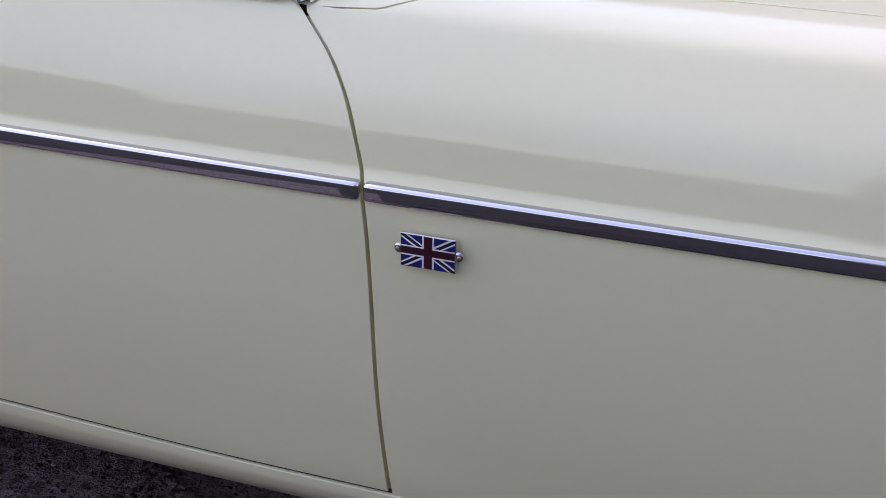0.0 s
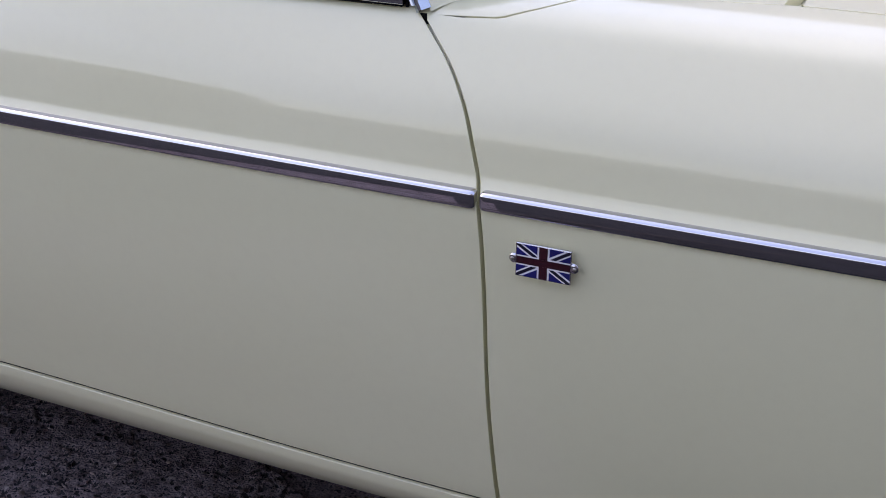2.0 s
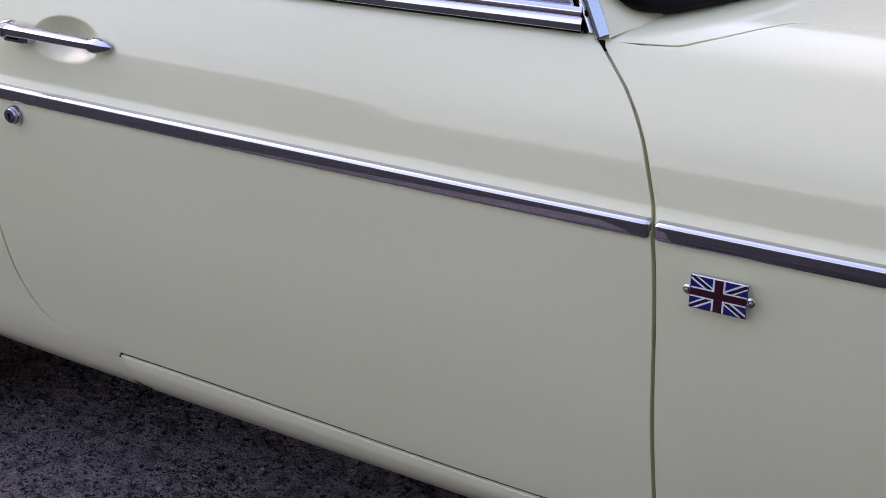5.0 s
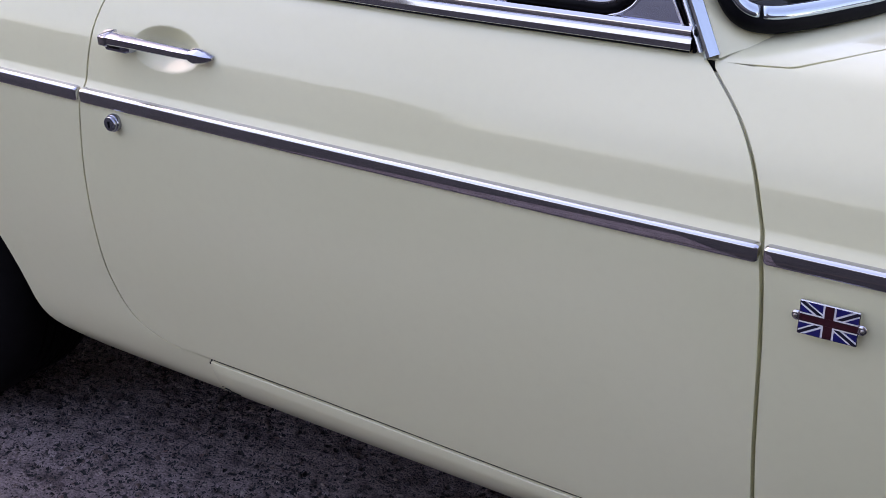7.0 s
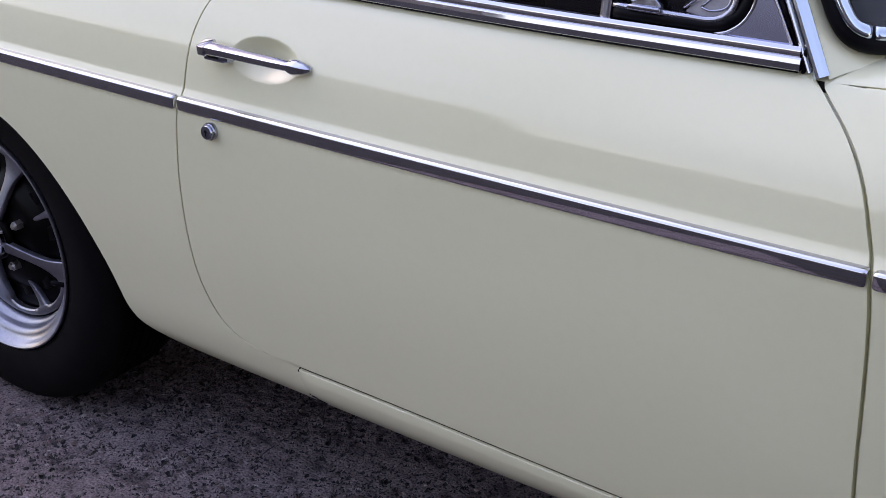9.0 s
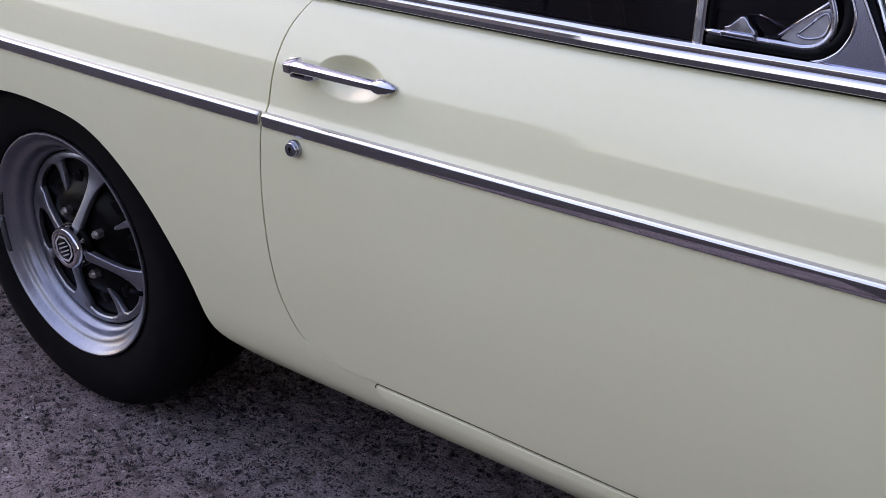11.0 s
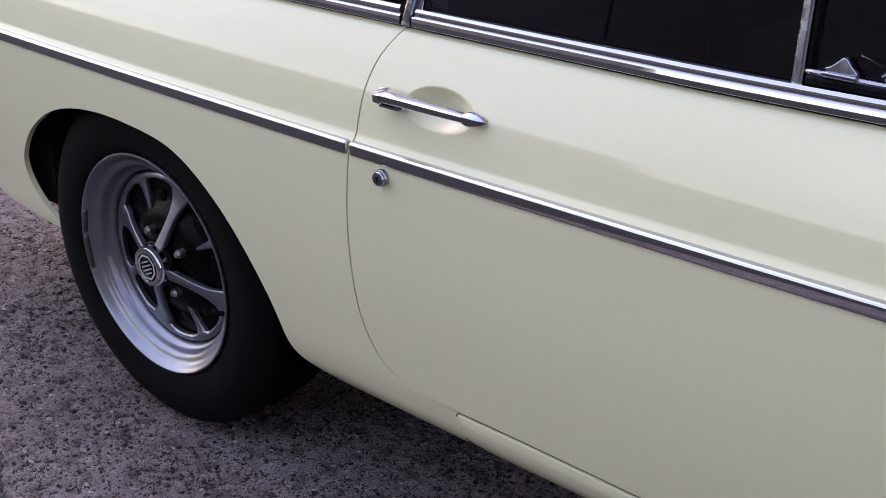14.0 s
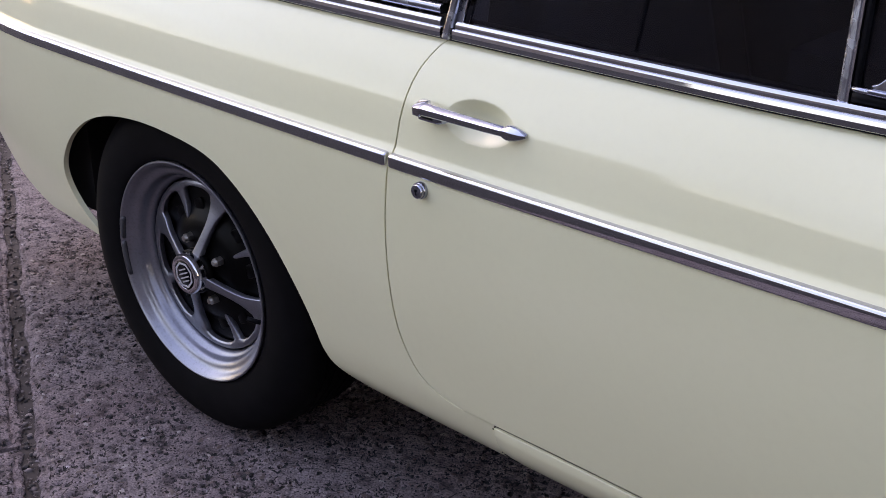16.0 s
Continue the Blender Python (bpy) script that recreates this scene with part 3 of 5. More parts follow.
def rail(x0, x1, z, out, h, d, step=0.03, prof=None):
    xs = np.linspace(x0, x1, max(3, int((x1 - x0) / step)))
    return sweep([(x, pane_y(x, 0.80) - 0.006 - out, z) for x in xs], prof or round_prof(h, d), [((0, -1, 0), (0, 0, 1))] * len(xs))


creased(part("belt_moulding", rail(0.5925, 1.3055, 0.8028, 0.0, 0, 0, prof=belt_prof(0.0126)), CHROME, door, "polished chrome belt moulding below the door glass"), 22)
creased(part("window_channel", rail(0.594, 1.303, 0.8136, -0.0045, 0, 0, prof=channel_prof(0.0094)), CHROME, door, "polished chrome channel at the foot of the glass"), 22)
part("belt_seal", rail(0.590, 1.303, 0.7952, -0.0010, 0.0030, 0.0030), RUBBER, door)
b = bmesh.new()
box(b, (1.3052, pane_y(1.3, 0.8) - 0.004, 0.793), (1.3085, pane_y(1.3, 0.8) + 0.02, 0.816), 0.001)
part("end_cap", b, RUBBER, door)
creased(part("belt_moulding", rail(-0.25, 0.572, 0.8025, 0.0, 0, 0, prof=belt_prof(0.0126)), CHROME, car, "polished chrome belt moulding below the quarter window"), 22)
creased(part("quarter_window_channel", rail(-0.22, 0.568, 0.8140, -0.0045, 0, 0, prof=channel_prof(0.0110)), CHROME, car, "bright chrome channel of the quarter window"), 22)
creased(part("quarter_window_frame", rail(-0.20, 0.560, 0.8265, -0.0130, 0.0120, 0.0040), SATIN, car), 50)


def slab_xz(pts, y_of, t):
    """A plate with the outline [(x, z)], laid on y_of(x, z), t thick inwards."""
    k = len(pts)
    vs = [(x, y_of(x, z), z) for x, z in pts] + [(x, y_of(x, z) + t, z) for x, z in pts]
    fs = [tuple(range(k)), tuple(range(2 * k - 1, k - 1, -1))] + [(i, i + k, (i + 1) % k + k, (i + 1) % k) for i in range(k)]
    return vs, fs


def upright(x0, z0, x1, z1, w, d, mat, name, parent, label="", out=0.0):
    pts = [(x0 - w / 2, z0), (x0 + w / 2, z0), (x1 + w / 2, z1), (x1 - w / 2, z1)]
    ob = part(name, slab_xz(pts, lambda x, z: pane_y(x, z) - out, d), mat, parent, label, smooth=False)
    m = ob.modifiers.new("b", "BEVEL")
    m.width, m.segments = min(w, d) * 0.3, 2
    return ob


# door glass, quarter-light post, quarter glass, centre pillar
door_glass = part("door_glass", slab_xz([(0.605, 0.808), (1.092, 0.808), (1.098, 1.16), (0.680, 1.19)], lambda x, z: pane_y(x, z) + 0.004, 0.004), GLASS, door, "tinted door glass, wound up", smooth=False)
vent_glass = part("vent_glass", slab_xz([(1.104, 0.815), (1.21, 0.815), (1.243, 0.835), (1.25, 0.860), (1.18, 1.02), (1.105, 1.13)], lambda x, z: pane_y(x, z) + 0.009, 0.004), GLASS, door, "quarter-light glass", smooth=False)
quarter_glass = part("quarter_glass", slab_xz([(-0.10, 0.83), (0.562, 0.83), (0.645, 1.17), (0.12, 1.15)], lambda x, z: pane_y(x, z) + 0.010, 0.004), GLASS, car, "tinted rear quarter glass", smooth=False)
for g in (door_glass, vent_glass, quarter_glass):
    g.visible_shadow = False
upright(1.0985, 0.812, 1.093, 1.15, 0.0125, 0.014, SATIN, "vent_post", door, "chrome quarter-light post", 0.002)
upright(1.1045, 0.812, 1.099, 1.15, 0.0022, 0.014, CHROME, "vent_post_edge", door, "", 0.0035)
upright(1.1080, 0.816, 1.103, 1.15, 0.005, 0.010, RUBBER, "vent_post_seal", door, "", 0.000)
upright(0.5905, 0.806, 0.680, 1.19, 0.016, 0.014, SATIN, "door_glass_guide", door, "chrome rear guide of the door glass", 0.002)
upright(0.5990, 0.812, 0.688, 1.19, 0.0030, 0.014, CHROME, "glass_guide_edge", door, "", 0.0035)
upright(0.5800, 0.7945, 0.6700, 1.19, 0.0135, 0.012, SATIN, "centre_pillar", car, "satin chrome centre pillar", 0.0112)

# quarter-light corner plate, its seal and the swivelling frame
ARC = [(1.108, 0.8165), (1.15, 0.8162), (1.19, 0.8160), (1.209, 0.8162), (1.2225, 0.8190), (1.2320, 0.8235), (1.2400, 0.8305), (1.2455, 0.8400), (1.2485, 0.8500), (1.2480, 0.8620), (1.2440, 0.8740), (1.220, 0.918), (1.180, 0.985), (1.10, 1.12)]
EDGE = [(1.108, 0.8120), (1.15, 0.8120), (1.19, 0.8120), (1.240, 0.8120), (1.270, 0.8120), (1.2965, 0.8120), (1.2935, 0.8150), (1.2885, 0.8230), (1.2820, 0.8335), (1.2745, 0.8455), (1.2640, 0.8620), (1.234, 0.910), (1.192, 0.978), (1.112, 1.112)]

ARC, EDGE = ([(x + 0.045 * (z - 0.81), z) for x, z in q] for q in (ARC, EDGE))


def band(a, bnd, y_of, t):
    k = len(a)
    vs = [(x, y_of(x, z), z) for x, z in a] + [(x, y_of(x, z), z) for x, z in bnd]
    vs += [(x, y + t, z) for x, y, z in vs]
    fs = []
    for i in range(k - 1):
        fs += [(i, i + 1, k + i + 1, k + i), (2 * k + i + 1, 2 * k + i, 3 * k + i, 3 * k + i + 1), (i + 1, i, 2 * k + i, 2 * k + i + 1), (k + i, k + i + 1, 3 * k + i + 1, 3 * k + i)]
    return vs, fs


# The plate's dark bluish reflection is put into the metal's base colour.
PLATE = shader("blue_reflection_chrome", 0.13, 1.0, (0.38, 0.42, 0.58))[0]
part("corner_plate", band(ARC, EDGE, lambda x, z: pane_y(x, z) - 0.001, 0.006), PLATE, door, "flat chrome corner plate of the quarter-light, its bluish reflection put into the colour", smooth=False)


def smooth_path(pts, n=6):
    """Catmull-Rom through the points."""
    p = [Vector(q) for q in pts]
    p = [2 * p[0] - p[1]] + p + [2 * p[-1] - p[-2]]
    out = []
    for i in range(1, len(p) - 2):
        for j in range(n):
            t = j / n
            out.append(0.5 * (2 * p[i] + (p[i + 1] - p[i - 1]) * t + (2 * p[i - 1] - 5 * p[i] + 4 * p[i + 1] - p[i + 2]) * t * t + (3 * p[i] - p[i - 1] - 3 * p[i + 1] + p[i + 2]) * t ** 3))
    return out + [p[-2]]


part("plate_lip", tube(smooth_path([(x, pane_y(x, z) - 0.0015, z) for x, z in ARC], 4), 0.0017, 8), CHROME, door)
part("plate_edge", tube([(x, pane_y(x, z) - 0.002, z) for x, z in EDGE[5:]], 0.0016, 8), CHROME, door)
part("quarter_light_seal", tube(smooth_path([(x - 0.006 * (i > 4), pane_y(x, z) + 0.003, z + 0.0075 - 0.003 * (i > 5)) for i, (x, z) in enumerate(ARC)], 4), 0.0065, 10), RUBBER, door)
vf = [(1.106, 0.8312), (1.15, 0.8296), (1.19, 0.8290), (1.207, 0.8290), (1.219, 0.8325), (1.2275, 0.8405), (1.2305, 0.8520), (1.2265, 0.8690), (1.205, 0.907), (1.165, 0.974), (1.09, 1.10)]
vf = [(x + 0.045 * (z - 0.81), z) for x, z in vf]
part("quarter_light_frame", tube(smooth_path([(x, pane_y(x, z) - 0.001, z) for x, z in vf], 5), 0.0036, 10, squash=0.8), SATIN, door, "chrome frame of the quarter-light")
lt = smooth_path([(1.126, 0, 0.8385), (1.131, 0, 0.8400), (1.1365, 0, 0.8450), (1.1415, 0, 0.8495), (1.1465, 0, 0.8490), (1.1515, 0, 0.8430), (1.1575, 0, 0.8375), (1.159, 0, 0.8330)], 4)
latch = part("catch", slab_xz([(p.x, p.z) for p in lt] + [(1.128, 0.8335)], lambda x, z: pane_y(x, z) - 0.004, 0.006), SATIN, door, "chrome quarter-light catch", smooth=False)
lm = latch.modifiers.new("b", "BEVEL")
lm.width, lm.segments = 0.0016, 3
b = bmesh.new()
box(b, (1.124, pane_y(1.13, .83) - 0.008, 0.8300), (1.160, pane_y(1.13, .83) + 0.002, 0.8355), 0.0015)
part("catch_base", b, SATIN, door)
# inner frame seen through the quarter-light
gus = [(1.1807, 0.8330), (1.1893, 0.8427), (1.2154, 0.8640), (1.2290, 0.8690), (1.2330, 0.8560), (1.2285, 0.8410), (1.2150, 0.8300), (1.1998, 0.8285)]
gm = part("hinge_gusset", slab_xz(gus, lambda x, z: pane_y(x, z) + 0.002, 0.005), GUSSET, door, "grey pressed gusset behind the quarter-light", smooth=False)
gb = gm.modifiers.new("b", "BEVEL")
gb.width, gb.segments = 0.002, 3
rib = [(1.1975, 0.8395), (1.2060, 0.8372), (1.2180, 0.8395), (1.2245, 0.8445), (1.2268, 0.8560), (1.2215, 0.8625), (1.2080, 0.8500), (1.1975, 0.8395)]
part("gusset_rib", tube(smooth_path([(x, pane_y(x, z) + 0.0015, z) for x, z in rib], 4), 0.0013, 8), SATIN, door)
part("gusset_edge", tube([(x, pane_y(x, z) - 0.0005, z) for x, z in ((1.1810, 0.8378), (1.2131, 0.8638), (1.228, 0.876))], 0.0019, 8), CHROME, door)
part("inner_stay", tube([(1.150, pane_y(1.15, .85) + 0.02, 0.848), (1.182, pane_y(1.18, .84) + 0.02, 0.838)], 0.0018, 8), CHROME, door)

# screen pillar strip and windscreen
ap0, ap1 = Vector((1.3265, -0.674, 0.7930)), Vector((1.128, -0.590, 1.155))
apd = (ap1 - ap0).normalized()
side = Vector((1, -0.25, 0)).normalized()
outw = side.cross(apd).normalized()
if outw.y > 0:
    outw = -outw
n_ap = 14
prof = [(-0.004, -0.0072), (0.0035, -0.0072), (0.0055, -0.0052), (0.0060, 0.0), (0.0052, 0.0055), (0.003, 0.0072), (-0.004, 0.0072)]
face = Vector((0.40, -0.62, 0.67))
face = (face - apd * face.dot(apd)).normalized()
across = apd.cross(face)
creased(part("screen_pillar_strip", sweep([ap0.lerp(ap1, i / n_ap) for i in range(n_ap + 1)], prof, [(face, across)] * (n_ap + 1)), SKY_CHROME, car, "bright chrome screen pillar strip, sky blue put into its colour"), 30)
off = -side * 0.0108 + outw * 0.001
creased(part("screen_pillar_bead", sweep([ap0.lerp(ap1, i / n_ap) + off + apd * 0.003 for i in range(n_ap + 1)], [(a * 0.7, c * 0.30) for a, c in prof], [(outw, side)] * (n_ap + 1)), CHROME, car), 30)
part("screen_pillar_seal", tube([ap0 - side * 0.0155 + apd * 0.006, ap1 - side * 0.0155], 0.0026, 8), RUBBER, car)
pil_v, pil_f, NA, NB = [], [], 18, 6
for i in range(NA + 1):
    t = (i / NA) ** 1.6
    for j in range(NB + 1):
        w = j / NB
        p = ap0.lerp(ap1, t) + side * 0.007 * (1 - w) - outw * 0.001 + Vector((0.016, 0.052, 0.010)) * w
        foot = (1 - min(1.0, t / 0.16)) ** 2
        p += Vector((0.030, 0.0, 0.0)) * foot * w + Vector((0, -0.004, 0.003)) * math.sin(math.pi * w)
        pil_v.append(p)
for i in range(NA):
    for j in range(NB):
        a = i * (NB + 1) + j
        pil_f.append((a, a + 1, a + NB + 2, a + NB + 1))
part("screen_pillar", (pil_v, pil_f), PAINT, car, "primrose screen pillar")
# Black box standing for the shade in the gap at the pillar foot.
b = bmesh.new()
box(b, (1.300, -0.672, 0.755), (1.350, -0.650, 0.7905), 0.001)
part("pillar_foot_gap", b, UNDER, car)

WS = [(1.165, -0.565, 1.12), (1.240, -0.598, 0.985), (1.296, -0.617, 0.885), (1.317, -0.623, 0.848), (1.331, -0.620, 0.832), (1.350, -0.606, 0.8265), (1.372, -0.580, 0.8270), (1.400, -0.530, 0.8285), (1.425, -0.470, 0.830), (1.470, -0.30, 0.834), (1.49, 0.0, 0.838)]
WS = [(x + 0.011, y - 0.022, z - 0.003) for x, y, z in WS]
wsp = smooth_path(WS, 6)
part("windscreen_seal", tube(wsp, 0.0140, 12, up=(0.6, -0.4, 0.7), squash=0.75), RUBBER, car, "black rubber windscreen seal")
k = next(i for i, p in enumerate(wsp) if p.x > 1.352)
up_ = Vector((0.35, -0.45, 0.72)) * 0.011
part("windscreen_insert", tube([p + up_ for p in wsp[:k]], 0.0078, 10, up=(0.6, -0.4, 0.7), squash=0.55), SKY_CHROME, car, "chrome insert of the windscreen seal")
part("windscreen_insert", tube([p + up_ for p in wsp[k:]], 0.0078, 10, up=(0.6, -0.4, 0.7), squash=0.55), SKY_CHROME, car, "chrome insert of the windscreen seal")
wg = [Vector(p) for p in WS]
wm = [(p.x, -p.y, p.z) for p in reversed(wg[:-1])]
part("windscreen_glass", ([tuple(p) for p in wg] + wm, [tuple(range(len(wg) + len(wm)))]), GLASS, car, "windscreen glass", smooth=False).visible_shadow = False

# ---- unseen closure of the body: roof, far flank, ends, floor ----
rx = np.linspace(-1.0, 1.17, 24)
top = poly([-1.0, -0.6, -0.2, 0.3, 0.7, 1.17], [0.80, 0.98, 1.14, 1.22, 1.22, 1.15])
half = poly([-1.0, -0.3, 0.4, 1.17], [0.60, 0.60, 0.575, 0.57])
ry = np.linspace(-1, 1, 13)
rv = [(x, half(x) * v, top(x) + 0.045 * (1 - v * v) * min(1, (x + 1.0) / 0.6)) for x in rx for v in ry]
part("roof", (rv, [(i * 13 + j, i * 13 + j + 1, (i + 1) * 13 + j + 1, (i + 1) * 13 + j) for i in range(23) for j in range(12)]), PAINT, car, "primrose roof and tailgate")
for sgn in (-1, 1):
    cp = [(-1.0, 0.60 * sgn, 0.80), (-0.22, 0.665 * sgn, 0.80), (0.0, 0.60 * sgn, 1.17), (-0.2, 0.60 * sgn, 1.14), (-0.6, 0.60 * sgn, 0.98)]
    part("rear_pillar", (cp, [(0, 1, 2, 3, 4)]), PAINT, car, smooth=False)
fl = join(panel(lambda s: TAIL(s), lambda s: 2.85, rows(0.566, 0.79, 0.012), 40, ""), panel(lambda s: ARCH_FRONT(s), lambda s: min(F_ARCH(s), 2.2), rows(0.205, 0.566, 0.02), 30, ""),
          panel(TAIL, ARCH_REAR, rows(0.29, 0.56, 0.02), 6, ""), panel(lambda s: 1.28, lambda s: 2.85, rows(0.79, 1.46, 0.03), 30, ""))
part("far_flank", ([(p[0], -p[1], p[2]) for p in fl[0]], [f[::-1] for f in fl[1]]), PAINT, car)
part("tail_panel", ([(-1.0, -0.62, 0.30), (-1.0, 0.62, 0.30), (-1.01, 0.66, 0.64), (-1.0, 0.6, 0.80), (-1.0, -0.6, 0.80), (-1.01, -0.66, 0.64)], [(0, 1, 2, 3, 4, 5)]), PAINT, car, smooth=False)
part("nose_panel", ([(2.85, -0.70, 0.25), (2.85, 0.70, 0.25), (2.85, 0.70, 0.78), (2.85, 0, 0.83), (2.85, -0.70, 0.78)], [(0, 1, 2, 3, 4)]), PAINT, car, smooth=False)
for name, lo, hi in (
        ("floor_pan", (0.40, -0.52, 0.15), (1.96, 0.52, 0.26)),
        # Flanges out of view, added to hold light off the ground below.
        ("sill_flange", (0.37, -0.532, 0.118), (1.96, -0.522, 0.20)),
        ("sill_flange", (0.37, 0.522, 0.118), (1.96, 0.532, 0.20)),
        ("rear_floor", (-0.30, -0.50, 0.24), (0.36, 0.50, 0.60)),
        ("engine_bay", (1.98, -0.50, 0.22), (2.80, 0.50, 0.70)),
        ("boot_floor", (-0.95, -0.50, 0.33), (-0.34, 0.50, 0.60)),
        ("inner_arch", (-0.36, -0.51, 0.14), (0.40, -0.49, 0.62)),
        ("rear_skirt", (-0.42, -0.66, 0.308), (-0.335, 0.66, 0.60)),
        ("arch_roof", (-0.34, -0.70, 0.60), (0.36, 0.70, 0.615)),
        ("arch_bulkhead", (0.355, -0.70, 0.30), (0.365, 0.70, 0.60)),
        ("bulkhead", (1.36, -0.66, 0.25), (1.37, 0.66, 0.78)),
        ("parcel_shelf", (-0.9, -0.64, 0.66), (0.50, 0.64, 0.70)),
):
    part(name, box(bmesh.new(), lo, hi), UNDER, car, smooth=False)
for cx in (0.0, 2.311):
    for sgn in (-1, 1):
        wv, wf = [], []
        for i in range(25):
            a = math.radians(-20 + 220 * i / 24)
            for y in (-0.50, -0.708):
                wv.append((cx + 0.335 * math.cos(a) * (1 if cx else 0.97), sgn * -y * -1 if sgn < 0 else -y, 0.285 + 0.29 * max(math.sin(a), -0.2)))
        wf = [(2 * i, 2 * i + 1, 2 * i + 3, 2 * i + 2) for i in range(24)]
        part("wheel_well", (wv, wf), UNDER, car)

# interior
part("door_card", box(bmesh.new(), (0.50, -0.62, 0.26), (1.35, -0.60, 0.80)), VINYL, car)
# Black sheet added over the far windows to keep the interior dark.
part("far_side_trim", ([(-0.9, 0.585, 0.60), (1.36, 0.585, 0.60), (1.36, 0.575, 1.0), (1.15, 0.545, 1.19), (-0.2, 0.545, 1.17), (-0.9, 0.585, 0.82)], [(0, 1, 2, 3, 4, 5)]), VINYL, car, smooth=False)
wd_ = [(x - 0.012, y + 0.012) for x, y, z in WS[3:]]
wd_ = [(1.0, -0.60), (1.22, -0.612)] + wd_ + [(x, -y) for x, y in reversed(wd_[:-1])] + [(1.22, 0.612), (1.0, 0.60)]
part("dashboard_top", ([(x, y, 0.837) for x, y in wd_] + [(x, y, 0.80) for x, y in wd_], [tuple(range(len(wd_)))] + [(i, len(wd_) + i, len(wd_) + (i + 1) % len(wd_), (i + 1) % len(wd_)) for i in range(len(wd_))]), VINYL, car, "black vinyl dashboard top", smooth=False)
part("headlining", ([(x, y * 0.985, z - 0.012) for x, y, z in rv], [(i * 13 + j, i * 13 + j + 1, (i + 1) * 13 + j + 1, (i + 1) * 13 + j) for i in range(23) for j in range(12)]), VINYL, car)
part("dashboard", box(bmesh.new(), (1.20, -0.62, 0.55), (1.40, 0.62, 0.80), 0.03), VINYL, car)


def seat(y):
    bm = bmesh.new()
    box(bm, (0.62, y - 0.23, 0.30), (1.08, y + 0.23, 0.44), 0.05, 3)
    return bm


for y in (-0.34, 0.34):
    st_ = tagged(new("seat"), "black vinyl bucket seat")
    st_.parent = car
    part("cushion", seat(y), VINYL, st_)
    b = bmesh.new()
    box(b, (-0.07, -0.22, 0.0), (0.07, 0.22, 0.62), 0.05, 3)
    bmesh.ops.transform(b, matrix=pose(0.66, y, 0.38, 0, -14, 0), verts=b.verts[:])
    part("backrest", b, VINYL, st_)
    b = bmesh.new()
    box(b, (-0.05, -0.13, 0.0), (0.05, 0.13, 0.16), 0.035, 3)
    bmesh.ops.transform(b, matrix=pose(0.52, y, 0.97, 0, -14, 0), verts=b.verts[:])
    part("headrest", b, VINYL, st_)
b = bmesh.new()
box(b, (-0.008, -0.02, 0), (0.008, 0.02, 0.30), 0.004)
bmesh.ops.transform(b, matrix=pose(0.53, -0.585, 0.72, 0, 8, 0), verts=b.verts[:])
part("belt_webbing", b, GREY_VINYL, car, "grey seat belt webbing by the centre pillar")


# Grey strip paints the sheen on the seat's side; a black one bounds it.
for name, x0, x1, mat, label in (("post_trim", 0.583, 0.640, SHEEN_GREY, "grey strip added for the sheen on the seat's side"), ("post_piping", 0.640, 0.646, VINYL, "")):
    b = bmesh.new()
    box(b, (x0, -0.598, 0.70), (x1, -0.584, 1.12), 0.006 if label else 0.002, 3)
    bmesh.ops.transform(b, matrix=Matrix.Shear("XZ", 4, (0.24, 0.0)) @ Matrix.Translation((-0.195, 0, 0)), verts=b.verts[:])
    part(name, b, mat, car, label)


# ---- door handle, lock, badge ----
def loft(sections):
    """Joins closed rings of points."""
    vs, fs, k = [], [], len(sections[0])
    for s in sections:
        vs += list(s)
    for i in range(len(sections) - 1):
        for j in range(k):
            a, c = i * k + j, i * k + (j + 1) % k
            fs.append((a, c, c + k, a + k))
    fs += [tuple(range(k - 1, -1, -1)), tuple(range((len(sections) - 1) * k, len(sections) * k))]
    return vs, fs


def ring(x, y, z, ry_, rz_, n=16, sq=0.55):
    """A rounded-box ring in the plane of x."""
    out = []
    for i in range(n):
        a = 2 * math.pi * (i + 0.5) / n
        c, s = math.cos(a), math.sin(a)
        out.append((x, y + ry_ * math.copysign(abs(c) ** sq, c), z + rz_ * math.copysign(abs(s) ** sq, s)))
    return out


def bar_ring(x, y, z, ry_, rz_):
    """A bar's section: sloping bright top, upright front, flat back."""
    return [(x, y + a * ry_, z + c * rz_) for a, c in ((0.7, -0.9), (0.7, 0.9), (0.6, 0.97), (0.3, 1.0), (0.15, 0.96), (-0.94, 0.40), (-1.0, 0.34), (-0.99, 0.24), (-0.94, -0.82), (-0.8, -1), (0.6, -1))]


handle = tagged(new("door_handle"), "chrome pull-out door handle")
handle.parent = car
creased(part("housing", loft([bar_ring(0.5806, -0.7360, 0.7208, 0.0050, 0.0036), bar_ring(0.5811, -0.7372, 0.7211, 0.0078, 0.0056), bar_ring(0.5822, -0.7386, 0.7215, 0.0106, 0.0073), bar_ring(0.5842, -0.7397, 0.7219, 0.0126, 0.0083), bar_ring(0.5868, -0.7403, 0.7221, 0.0135, 0.0088), bar_ring(0.5968, -0.7410, 0.7222, 0.0138, 0.0089), bar_ring(0.5974, -0.7408, 0.7222, 0.0130, 0.0084), bar_ring(0.5982, -0.7405, 0.7222, 0.0118, 0.0078)]), CHROME, handle, "rounded chrome end of the handle"), 28)
